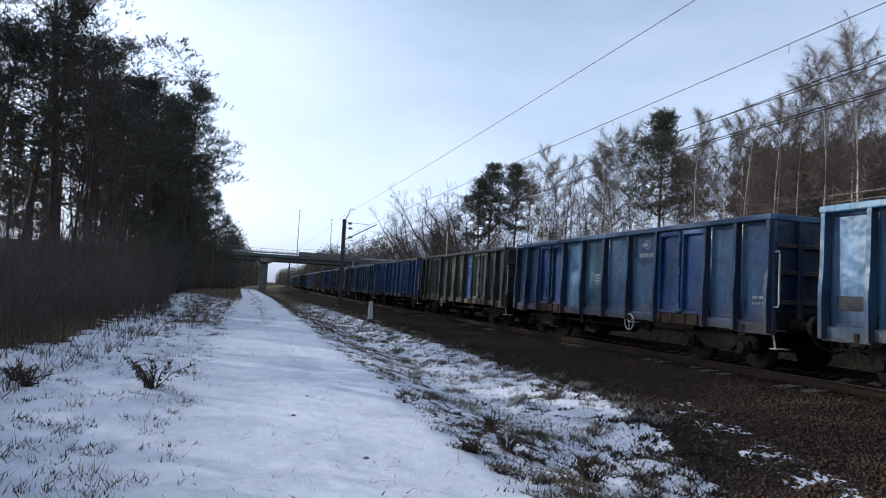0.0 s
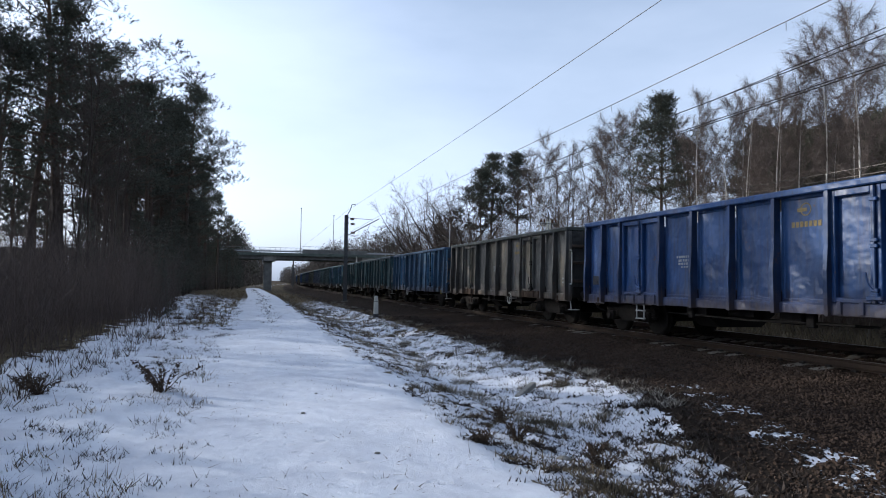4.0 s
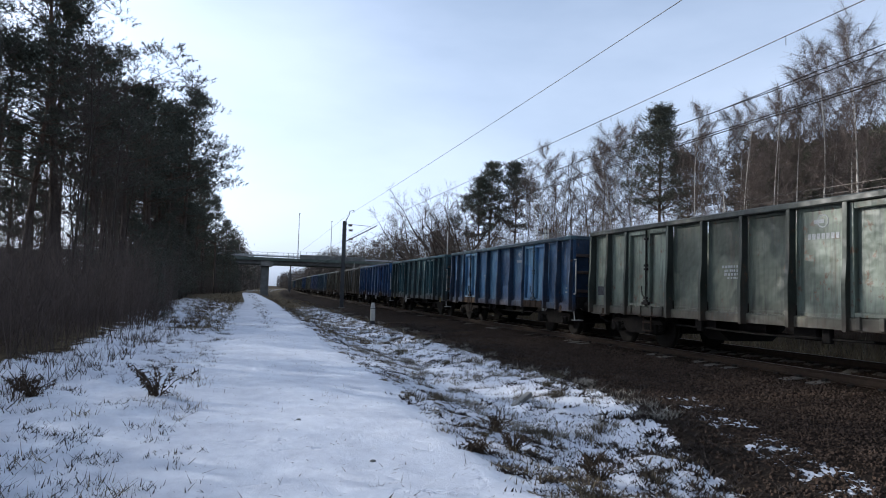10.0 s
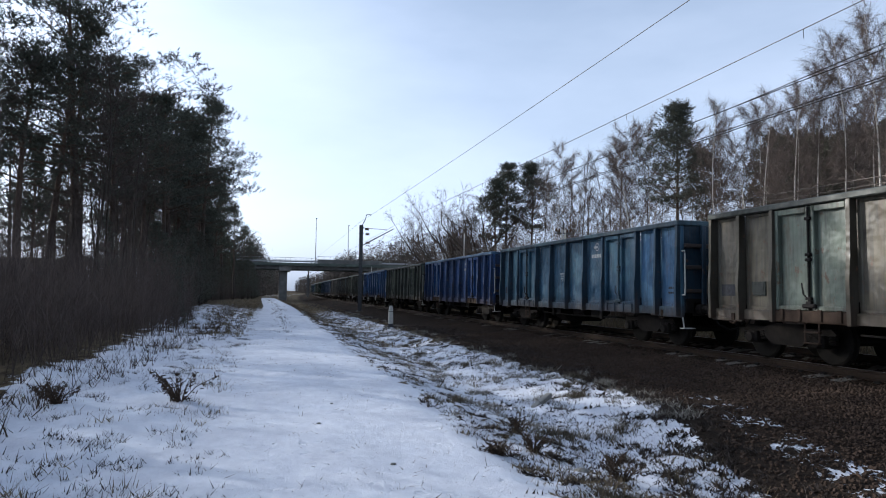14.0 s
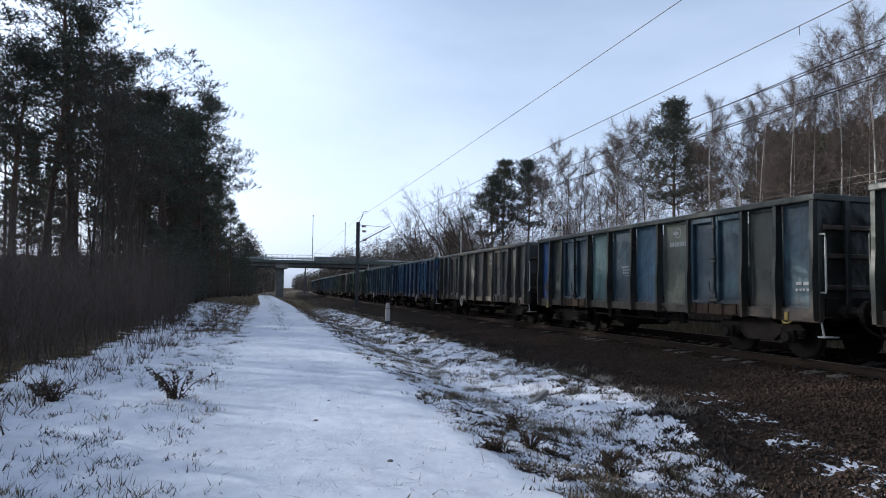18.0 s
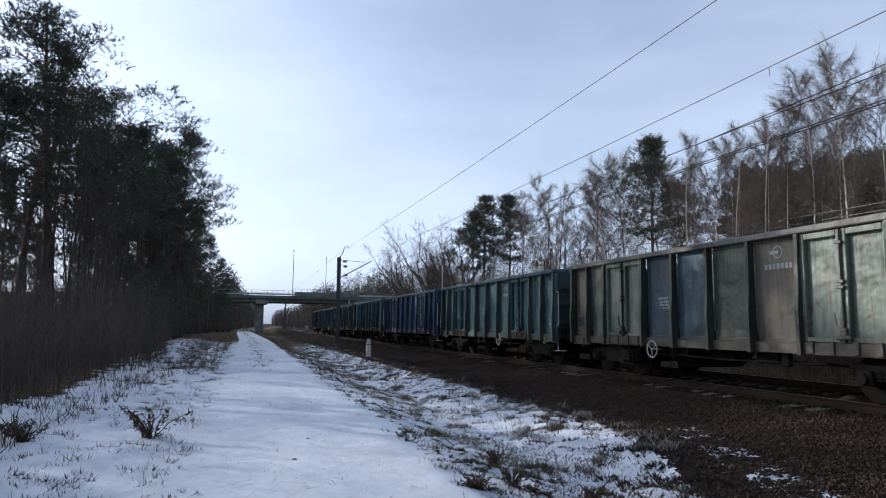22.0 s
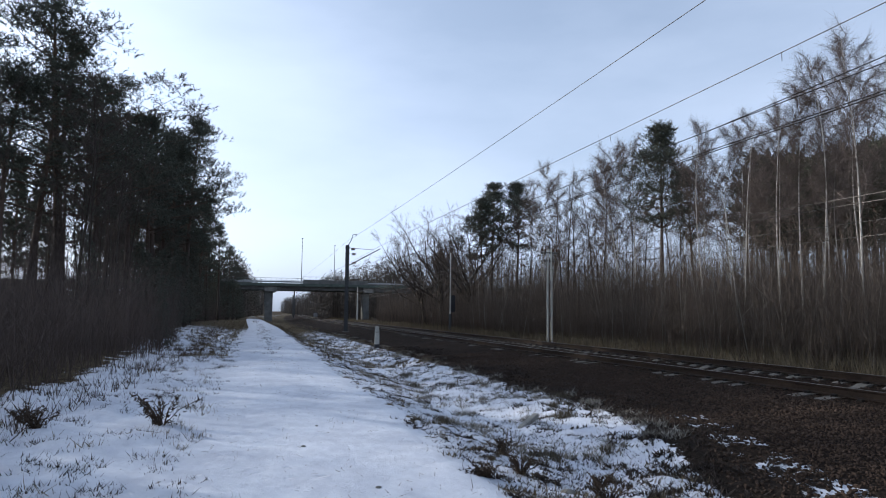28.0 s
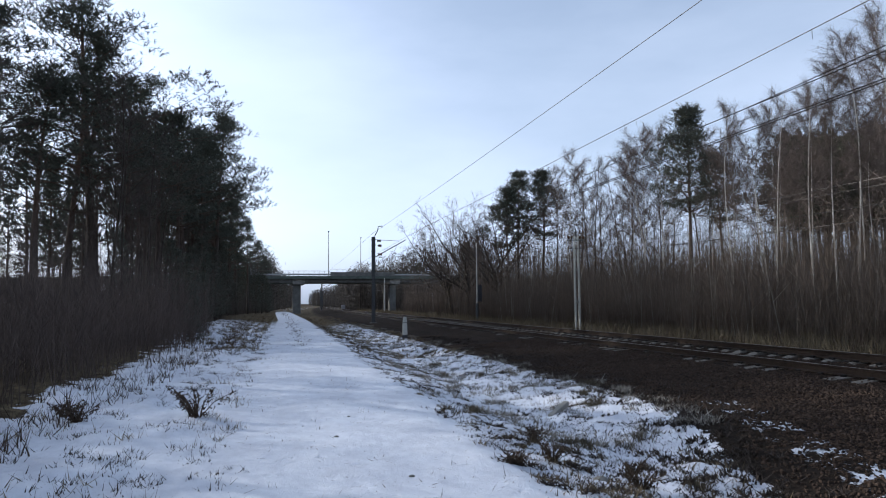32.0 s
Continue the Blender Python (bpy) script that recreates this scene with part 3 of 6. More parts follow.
    m["end_rail"] = Shape().box(-HALF + 0.05, HALF - 0.05, -END - 0.03, -END + 0.08, 3.012, TOP - 0.002, 0.015).mesh("end_top_rail", STEEL_DARK)
    m["corner"] = Shape().box(-0.05, 0.05, -END - 0.01, -END + 0.06, SILL - 0.05, 3.01, 0.012).mesh("corner_post", STEEL_DARK)
    s = Shape()
    s.box(-HALF + 0.1, HALF - 0.06, -END + 0.08, END - 0.08, 1.05, 1.15)
    for x in (-0.28, 0.28):
        s.box(x - 0.06, x + 0.06, -END + 0.05, END - 0.05, 0.78, 1.05)
    for y in np.linspace(-5.6, 5.6, 11):
        s.box(-HALF + 0.12, HALF - 0.1, y - 0.05, y + 0.05, 0.86, 1.05)
    s.box(-1.25, 1.25, -END - 0.02, -END + 0.28, 0.80, 1.16, 0.02)
    s.box(-1.25, 1.25, END - 0.28, END + 0.02, 0.80, 1.16, 0.02)
    m["frame"] = s.mesh("underframe", STEEL_DARK)
    # brake gear between the bogies
    s = Shape()
    s.lathe((-0.55, 0.5, 0.62), ((-0.4, 0.0), (-0.38, 0.17), (0.45, 0.17), (0.5, 0.0)), 1, 14)
    s.box(-1.0, -0.7, -1.5, -0.9, 0.48, 0.8, 0.03)
    s.tube([(-1.1, -2.8, 0.55), (-0.95, 0, 0.5), (-1.1, 2.7, 0.55)], 0.025, 5)
    s.tube([(-0.3, -3.0, 0.5), (-0.3, 3.0, 0.5)], 0.03, 5)
    for y in (-1.9, 1.7):
        s.box(-1.12, -1.0, y, y + 0.2, 0.45, SILL + 0.1, 0.02)
    m["gear"] = s.mesh("brake_gear", STEEL_DARK)
    s = Shape()
    s.prism([(-1.0, 0.85), (-1.0, 0.55), (-0.6, 0.25), (0.6, 0.25), (1.0, 0.55), (1.0, 0.85)], 1.35, 2.1)
    m["hopper"] = s.mesh("brake_box", STEEL_DARK)
    # bogie parts
    s = Shape()
    prof = ((0.0, 0.20), (0.02, 0.42), (0.05, 0.46), (0.12, 0.46), (0.15, 0.49), (0.17, 0.47), (0.175, 0.2))
    for sx in (-1, 1):
        s.lathe((sx * 0.84, 0, 0.46), [(-sx * a, r) for a, r in prof], 0, 26)
        s.lathe((sx * 0.84, 0, 0.46), [(0, 0.12), (sx * 0.05, 0.11), (sx * 0.14, 0.09)], 0, 12)
    s.tube([(-0.85, 0, 0.46), (0.85, 0, 0.46)], 0.085, 10)
    m["wheelset"] = s.mesh("wheelset", WHEEL)
    s = Shape()
    outline = [(-1.25, 0.62), (-1.15, 0.72), (-0.55, 0.70), (-0.35, 0.78), (0.35, 0.78), (0.55, 0.70), (1.15, 0.72), (1.25, 0.62), (1.18, 0.52), (0.6, 0.5), (0.4, 0.34), (-0.4, 0.34), (-0.6, 0.5), (-1.18, 0.52)]
    n = len(outline)
    for x0, x1 in ((-1.10, -0.98), (0.98, 1.10)):
        v = [(x0, y, z) for y, z in outline] + [(x1, y, z) for y, z in outline]
        s.add(v, [tuple(range(n)), tuple(range(2 * n - 1, n - 1, -1))] + [(i, (i + 1) % n, (i + 1) % n + n, i + n) for i in range(n)])
    s.box(-1.0, 1.0, -0.22, 0.22, 0.42, 0.76, 0.03)
    m["bogie"] = s.mesh("bogie_frame", STEEL_DUST)
    s = Shape()
    for y in (0.0,):
        s.box(-1.2, -0.96, y - 0.15, y + 0.15, 0.34, 0.60, 0.03)
        s.lathe((-1.2, y, 0.46), ((-0.06, 0.0), (-0.06, 0.10), (0.0, 0.12)), 0, 12)
        for d in (-0.25, 0.25):
            for k in range(4):
                s.lathe((-1.06, y + d, 0.42 + k * 0.05), ((0, 0.05), (0.012, 0.085), (0.028, 0.085), (0.04, 0.05)), 2, 10)
    m["axlebox"] = s.mesh("axle_box", STEEL_DUST)
    s = Shape()
    s.lathe((0, 0, 1.0), ((0.0, 0.13), (-0.22, 0.13), (-0.24, 0.09), (-0.52, 0.085), (-0.54, 0.20), (-0.57, 0.225), (-0.60, 0.215), (-0.615, 0.1)), 1, 16)
    s.box(-0.17, 0.17, -0.02, 0.03, 0.83, 1.17, 0.01)
    m["buffer"] = s.mesh("buffer", STEEL_DUST)
    s = Shape()
    s.tube([(0, 0, 1.02), (0, -0.3, 1.02), (0, -0.42, 0.98), (0, -0.5, 1.03), (0, -0.44, 1.1)], (0.05, 0.05, 0.045, 0.04, 0.03), 7)
    s.tube([(0.09, -0.2, 0.95), (0.09, -0.4, 0.62), (-0.09, -0.4, 0.62), (-0.09, -0.2, 0.95)], 0.022, 6)
    s.tube([(-0.45, 0.0, 0.82), (-0.5, -0.28, 0.62), (-0.35, -0.5, 0.5), (-0.2, -0.62, 0.56)], 0.028, 6)
    m["coupling"] = s.mesh("screw_coupling", STEEL_DARK)
    s = Shape()
    s.tube([(-HALF + 0.02, -END, 1.25), (-HALF + 0.02, -END - 0.12, 1.25), (-HALF + 0.02, -END - 0.13, 1.32), (-HALF + 0.02, -END - 0.13, 2.28), (-HALF + 0.02, -END - 0.12, 2.36), (-HALF + 0.02, -END, 2.36)], 0.02, 6)
    m["rail"] = s.mesh("handrail", BRIGHT)
    s = Shape()
    s.tube([(-HALF + 0.06, -END + 0.05, SILL), (-HALF + 0.06, -END - 0.02, 0.42)], 0.02, 5)
    s.box(-HALF - 0.02, -HALF + 0.32, -END - 0.12, -END + 0.06, 0.40, 0.425, 0.008)
    m["step"] = s.mesh("shunter_step", BRIGHT)
    s = Shape()
    for y in (-0.17, 0.17):
        s.tube([(-HALF - 0.03, y, SILL + 0.05), (-HALF - 0.03, y, 0.33)], 0.02, 5)
    for z in (0.35, 0.56):
        s.box(-HALF - 0.07, -HALF + 0.03, -0.18, 0.18, z - 0.015, z + 0.015, 0.006)
    m["ladder"] = s.mesh("ladder_step", BRIGHT)
    s = Shape()
    s.ring((-HALF - 0.06, 0, 0.66), 0.21, 0.018, 0, 22, 5)
    for k in range(3):
        w = 2 * math.pi * k / 3 + 0.5
        s.tube([(-HALF - 0.06, 0, 0.66), (-HALF - 0.06, 0.2 * math.cos(w), 0.66 + 0.2 * math.sin(w))], 0.013, 4)
    s.tube([(-HALF - 0.08, 0, 0.66), (-HALF + 0.25, 0, 0.66)], 0.025, 6)
    m["wheel"] = s.mesh("handwheel", BRIGHT)
    s = Shape()
    s.box(-HALF - 0.05, -HALF + 0.0, -0.05, 0.05, 0.70, 0.86, 0.01)
    s.tube([(-HALF - 0.03, -0.11, 0.69), (-HALF - 0.05, -0.07, 0.645), (-HALF - 0.05, 0.07, 0.645), (-HALF - 0.03, 0.11, 0.69)], 0.022, 6)
    m["hook"] = s.mesh("towing_hook", YELLOW)
    # markings: plain bars and shapes
    s = Shape()
    s.ring((-HALF + 0.060, 0, 2.74), 0.115, 0.034, 0, 16, 5)
    s.box(-HALF + 0.026, -HALF + 0.037, -0.03, 0.2, 2.70, 2.77)
    m["emblem"] = s.mesh("emblem", LETTER)
    s = Shape()
    for i in range(7):
        s.box(-HALF + 0.030, -HALF + 0.037, -0.36 + i * 0.105, -0.285 + i * 0.105, 2.40, 2.51)
    m["emblem_text"] = s.mesh("emblem_text", LETTER)
    s = Shape()
    rng = random.Random(8)
    for r, z in enumerate((1.92, 1.83, 1.75, 1.68)):
        s = Shape()
        y = -0.34
        while y < 0.12 - 0.1 * (r == 3):
            w = rng.uniform(0.03, 0.09)
            s.box(-HALF + 0.030, -HALF + 0.037, y, y + w, z, z + (0.055 if r < 3 else 0.035))
            y += w + rng.uniform(0.015, 0.05)
        m["text", r] = s.mesh("text_line", LETTER)
    s = Shape()
    for y in (-0.2, -0.02):
        s.box(-HALF + 0.012, -HALF + 0.026, y, y + 0.14, 1.40, 1.46)
    for i in range(4):
        s.box(-HALF + 0.012, -HALF + 0.026, -0.2 + i * 0.09, -0.14 + i * 0.09, 1.28, 1.33)
    m["grid"] = s.mesh("load_table", LETTER)
    s = Shape()
    s.box(-HALF + 0.014, -HALF + 0.028, -0.27, 0.27, 1.24, 1.50)
    for y in (-0.2, 0.0):
        s.box(-HALF + 0.008, -HALF + 0.02, y, y + 0.15, 1.28, 1.35)
    m["plate"] = s.mesh("data_plate", PLATE)
    s = Shape()
    s.box(-HALF + 0.0, -HALF + 0.03, -0.2, 0.2, 1.2, 1.5, 0.004)
    s.box(-HALF - 0.01, -HALF + 0.01, -0.16, 0.16, 1.24, 1.46, 0.004)
    m["box"] = s.mesh("document_holder", PLATE)
    # big block lettering drawn as plain uprights
    s = Shape()
    s.box(-HALF + 0.030, -HALF + 0.037, -0.13, -0.06, 2.42, 2.86)
    s.box(-HALF + 0.030, -HALF + 0.037, -0.06, 0.1, 2.76, 2.86)
    s.box(-HALF + 0.030, -HALF + 0.037, 0.06, 0.13, 2.5, 2.76)
    m["block"] = s.mesh("block_letter_bars", LETTER)


# the body stands this much higher over the lower rail than over the level it is drawn from
UP = pose(0, 0, 0.105)


def wagon(k, paints, words, extra, extra_name):
    """One wagon; paints: body, rim, doors and the panels that differ."""
    m = WAGON
    body, rim, door, odd = paints
    w = thing("open_goods_wagon", words, "wagon", group="train of open wagons")
    rng = random.Random(100 + k)
    fr = part("underframe", m["frame"], STEEL_DARK, w, at=UP)
    part("brake_gear", m["gear"], STEEL_DARK, w, at=UP)
    part("brake_box", m["hopper"], STEEL_DARK, w, at=UP)
    ribbed = "ribbed" in extra
    # post_paint: body colour darkened to carry the shade of posts and ends
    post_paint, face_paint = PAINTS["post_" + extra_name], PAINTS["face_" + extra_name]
    for i, (a, b) in enumerate(BAYS):
        if ribbed and i in (0, 1, 6, 7):
            continue
        part("panel", m["panel", round(b - a, 3)], odd.get(i, body), w, at=UP @ pose(0, (a + b) / 2, 0))
    if ribbed:
        for y, i in ((-5.4, 0), (5.4, 7)):
            part("ribbed_panel", m["ribbed"], odd.get(i, body), w, at=UP @ pose(DEEP, y, 0))
    for i, y in enumerate(POSTS):
        if ribbed and i in (1, 9):
            continue
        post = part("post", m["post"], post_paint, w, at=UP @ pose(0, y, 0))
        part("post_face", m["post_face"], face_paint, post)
    sill_paint = RUST if k % 2 else face_paint
    for a, b in DOORS:
        for y in (a + 0.48, b - 0.48):
            part("door_leaf", m["leaf"], door, w, at=UP @ pose(0, y, 0))
        part("door_threshold", m["threshold"], sill_paint, w, "grimy door sill", at=UP @ pose(0, (a + b) / 2, 0))
        part("door_latch", m["latch"], STEEL_DARK if rng.random() < 0.5 else rim, w, at=UP @ pose(0, (a + b) / 2, 0))
    part("top_rail", m["rim"], rim, w, at=UP)
    part("side_sill", m["sill"], body, w, at=UP)
    part("far_side_wall", m["back"], body, w, at=UP)
    for turn in (0, 180):
        spin = pose(0, 0, 0, 0, 0, turn)
        # ends take the darkened copy too, their shade painted in
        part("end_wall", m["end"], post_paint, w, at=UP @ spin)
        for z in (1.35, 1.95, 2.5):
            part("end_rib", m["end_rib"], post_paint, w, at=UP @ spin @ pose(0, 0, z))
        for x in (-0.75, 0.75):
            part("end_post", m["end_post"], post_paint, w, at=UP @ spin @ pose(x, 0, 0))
        part("end_top_rail", m["end_rail"], rim, w, at=UP @ spin)
        for x in (-HALF + 0.03, HALF - 0.03):
            part("corner_post", m["corner"], body, w, at=UP @ spin @ pose(x, 0, 0))
        for x in (-0.875, 0.875):
            part("buffer", m["buffer"], STEEL_DUST, w, at=pose(0, 0, 0, 0, 0, turn) @ pose(x, -END, 0))
        part("screw_coupling", m["coupling"], STEEL_DARK, w, at=pose(0, 0, 0, 0, 0, turn) @ pose(0, -END, 0))
    for y in (-4.5, 4.5):
        bo = part("bogie_frame", m["bogie"], STEEL_DUST, w, at=pose(0, y, 0))
        for d in (-0.9, 0.9):
            part("wheelset", m["wheelset"], WHEEL, bo, at=pose(0, d, 0))
            part("axle_box", m["axlebox"], STEEL_DUST, bo, at=pose(0, d, 0))
    part("handrail", m["rail"], BRIGHT, w, "pale handrail", at=UP)
    part("shunter_step", m["step"], BRIGHT, w, at=UP)
    if rng.random() < 0.7:
        part("handrail", m["rail"], BRIGHT if rng.random() < 0.6 else rim, w, at=UP @ pose(0, 0, 0) @ Matrix.Diagonal((1, -1, 1, 1)))
    hook = YELLOW if rng.random() < 0.4 else RUST
    for y in (-5.62, 5.7):
        part("towing_hook", m["hook"], hook, w, "worn towing hook", at=UP @ pose(0, y, 0))
    part("ladder_step", m["ladder"], BRIGHT if rng.random() < 0.12 else RUST, w, at=UP @ pose(0, 3.5, 0))
    if rng.random() < 0.75:
        part("handwheel", m["wheel"], BRIGHT if rng.random() < 0.6 else STEEL_DUST, w, at=UP @ pose(0, (2.2, -1.4)[k % 2], 0))
    mark = LETTER if rng.random() < 0.75 else EMBLEM
    if "block" in extra:
        for y in (2.2, 1.6, 1.0, 0.3, -0.3, -0.9):
            part("block_letter_bars", m["block"], BRIGHT, w, at=UP @ pose(DEEP, y, 0))
    else:
        part("emblem", m["emblem"], mark, w, at=UP @ pose(DEEP, -1.92, 0))
        tagged(part("emblem_text", m["emblem_text"], mark, w, at=UP @ pose(DEEP, -1.92, 0)), "row of small pale bars", kind="stuff")
    for r in range(4):
        tagged(part("text_line", m["text", r], LETTER, w, at=UP @ pose(DEEP, 0.64 if k % 3 else 1.92, 0)), "line of small faint stencilled marks", kind="stuff")
    tagged(part("load_table", m["grid"], LETTER if k % 2 else PLATE, w, at=UP @ pose(DEEP, -5.9 if not ribbed else -5.2, 0)), "small table of faint stencilled marks", kind="stuff")
    part("data_plate", m["plate"], PLATE, w, at=UP @ pose(DEEP, 5.92 if not ribbed else 5.4, 0))
    if k % 2:
        part("document_holder", m["box"], rim, w, at=UP @ pose(DEEP, 5.0, 0.05))
    return w


LIGHT_BLUE, BLUE, ROYAL, NAVY = (0.060, 0.150, 0.275), (0.018, 0.060, 0.135), (0.009, 0.052, 0.170), (0.010, 0.021, 0.046)
STEEL_BLUE, SLATE, TEAL, PALE_TEAL = (0.030, 0.088, 0.145), (0.024, 0.050, 0.070), (0.027, 0.083, 0.098), (0.085, 0.150, 0.150)
OLIVE, DARK_OLIVE, BEIGE, PALE_GREY = (0.062, 0.076, 0.057), (0.036, 0.042, 0.035), (0.115, 0.098, 0.066), (0.125, 0.168, 0.205)
GREEN, GREY, BRIGHT_BLUE, CYAN, PALE_OLIVE = (0.013, 0.056, 0.037), (0.098, 0.095, 0.088), (0.026, 0.102, 0.270), (0.075, 0.200, 0.270), (0.150, 0.178, 0.140)
HUES = dict(light_blue=LIGHT_BLUE, blue=BLUE, royal=ROYAL, navy=NAVY, steel_blue=STEEL_BLUE, slate=SLATE, teal=TEAL, pale_teal=PALE_TEAL,
            olive=OLIVE, dark_olive=DARK_OLIVE, beige=BEIGE, pale_grey=PALE_GREY, green=GREEN, grey=GREY, bright_blue=BRIGHT_BLUE, cyan=CYAN, pale_olive=PALE_OLIVE)
PATCHED = dict(light_blue=((0.09, 0.18, 0.27), 0.3), blue=((0.045, 0.100, 0.17), 0.3), olive=((0.11, 0.12, 0.09), 0.4), beige=((0.09, 0.08, 0.062), 0.4),
               pale_grey=((0.10, 0.125, 0.15), 0.3), steel_blue=((0.055, 0.120, 0.165), 0.3), slate=((0.042, 0.080, 0.098), 0.3), pale_teal=((0.055, 0.105, 0.108), 0.3),
               cyan=((0.05, 0.15, 0.22), 0.3), grey=((0.13, 0.115, 0.09), 0.3))
PAINTS = {}
# body, top rail, doors, panels that differ (counted from the leading end), fittings, words
TRAIN = (
    ("light_blue", "light_blue", "bright_blue", {}, "", "light blue"),
    ("blue", "blue", "royal", {4: "steel_blue", 5: "light_blue", 6: "blue"}, "", "patchy mid-blue"),
    ("olive", "dark_olive", "pale_olive", {1: "olive", 2: "bright_blue", 6: "pale_olive"}, "", "grey-green with one blue panel"),
    ("bright_blue", "navy", "bright_blue", {3: "steel_blue", 7: "blue"}, "", "bright blue"),
    ("steel_blue", "blue", "blue", {0: "cyan", 1: "cyan", 6: "light_blue", 7: "light_blue"}, "", "blue with paler end panels"),
    ("slate", "slate", "slate", {2: "teal", 4: "teal", 5: "pale_teal", 1: "teal"}, "", "dull slate-teal"),
    ("royal", "royal", "royal", {}, "", "vivid blue"),
    ("grey", "dark_olive", "grey", {}, "", "brownish grey"),
    ("light_blue", "blue", "light_blue", {5: "blue"}, "", "clean light blue"),
    ("teal", "slate", "teal", {4: "pale_teal", 5: "pale_teal"}, "ribbed", "grey-teal, ribbed end bays"),
    ("teal", "teal", "pale_teal", {2: "pale_teal", 3: "teal", 6: "pale_teal", 7: "pale_teal"}, "", "grey-teal with paler doors"),
    ("cyan", "teal", "royal", {0: "royal", 7: "royal", 2: "blue", 3: "blue"}, "ribbed", "pale cyan-blue with deep blue doors"),
    ("teal", "teal", "teal", {0: "steel_blue", 1: "slate", 6: "light_blue", 7: "pale_teal"}, "", "faded teal"),
    ("blue", "slate", "slate", {0: "steel_blue", 3: "steel_blue", 4: "steel_blue", 5: "teal"}, "", "worn dark blue"),
    ("olive", "dark_olive", "pale_olive", {2: "pale_olive", 3: "olive", 6: "pale_olive", 7: "pale_olive", 0: "light_blue"}, "", "pale olive, blue end panel"),
    ("blue", "slate", "light_blue", {4: "light_blue", 5: "light_blue", 6: "light_blue", 7: "light_blue"}, "", "weathered blue with lighter panels"),
    ("teal", "teal", "teal", {4: "pale_teal", 0: "slate"}, "", "grey-teal"),
    ("bright_blue", "blue", "royal", {0: "light_blue", 1: "steel_blue", 2: "royal", 4: "light_blue", 6: "royal"}, "", "strong blue"),
    ("beige", "grey", "beige", {2: "bright_blue", 3: "light_blue", 4: "grey"}, "", "sandy brown with two blue panels"),
    ("beige", "dark_olive", "pale_olive", {3: "olive", 4: "dark_olive", 0: "dark_olive"}, "", "sandy grey with pale olive doors"),
    ("steel_blue", "slate", "steel_blue", {0: "light_blue", 1: "light_blue"}, "", "steel-blue"),
    ("royal", "blue", "royal", {}, "", "bright blue"),
    ("olive", "dark_olive", "olive", {}, "", "olive-grey"),
    ("bright_blue", "blue", "bright_blue", {3: "light_blue", 5: "light_blue", 6: "royal"}, "", "clean bright blue"),
    ("olive", "dark_olive", "olive", {0: "bright_blue", 4: "beige", 1: "pale_olive"}, "", "olive-grey, bright blue end panel"),
    ("dark_olive", "dark_olive", "slate", {0: "slate", 2: "olive", 3: "steel_blue", 4: "slate", 5: "pale_teal", 7: "royal"}, "", "mottled olive and blue"),
    ("grey", "grey", "grey", {2: "beige", 6: "pale_grey"}, "", "grey-beige"),
    ("blue", "slate", "light_blue", {4: "light_blue", 5: "light_blue"}, "", "dark blue with light blue doors"),
    ("steel_blue", "slate", "steel_blue", {0: "pale_teal", 1: "pale_teal", 4: "slate", 5: "slate"}, "plain", "steel-blue, faded"),
    ("green", "green", "green", {}, "block", "dark green with tall white bars"),
    ("olive", "grey", "pale_olive", {2: "beige", 4: "slate", 5: "slate", 7: "beige"}, "", "olive-grey with pale greenish doors"),
    ("pale_teal", "slate", "teal", {6: "teal", 7: "teal"}, "", "pale grey-teal"),
    ("blue", "slate", "pale_grey", {0: "light_blue", 3: "steel_blue", 6: "pale_grey", 7: "pale_grey"}, "", "blue with pale end panels"),
    ("teal", "steel_blue", "steel_blue", {2: "cyan", 3: "steel_blue", 7: "blue"}, "ribbed", "teal-blue, ribbed end bays"),
    ("olive", "dark_olive", "bright_blue", {0: "grey", 5: "beige"}, "", "olive-grey with blue doors"),
    ("steel_blue", "slate", "slate", {3: "pale_teal", 0: "blue"}, "", "slate-blue"),
    ("slate", "dark_olive", "slate", {}, "", "dark grey-blue"),
)
WAGONS = []


def build_train():
    for name, hue in HUES.items():
        patch, amount = PATCHED.get(name, (None, 0))
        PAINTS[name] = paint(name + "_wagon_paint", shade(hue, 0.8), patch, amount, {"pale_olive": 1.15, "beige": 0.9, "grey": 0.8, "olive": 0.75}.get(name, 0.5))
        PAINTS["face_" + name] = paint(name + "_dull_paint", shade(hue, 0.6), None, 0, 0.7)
        # posts and ends: shade of faces turned from the sun, put into the colour
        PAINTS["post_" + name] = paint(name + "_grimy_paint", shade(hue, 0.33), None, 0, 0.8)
    wagon_meshes()
    for k, (body, rim, door, odd, extra, words) in enumerate(TRAIN):
        kit = (PAINTS[body], PAINTS[rim], PAINTS[door], {i: PAINTS[n] for i, n in odd.items()})
        WAGONS.append(wagon(k, kit, words + " open goods wagon, worn and rust-specked", extra, body))


build_track()
build_train()

# ---- the bridge ----
BRIDGE_Y = 135.0
LORRY_Y = 141.3


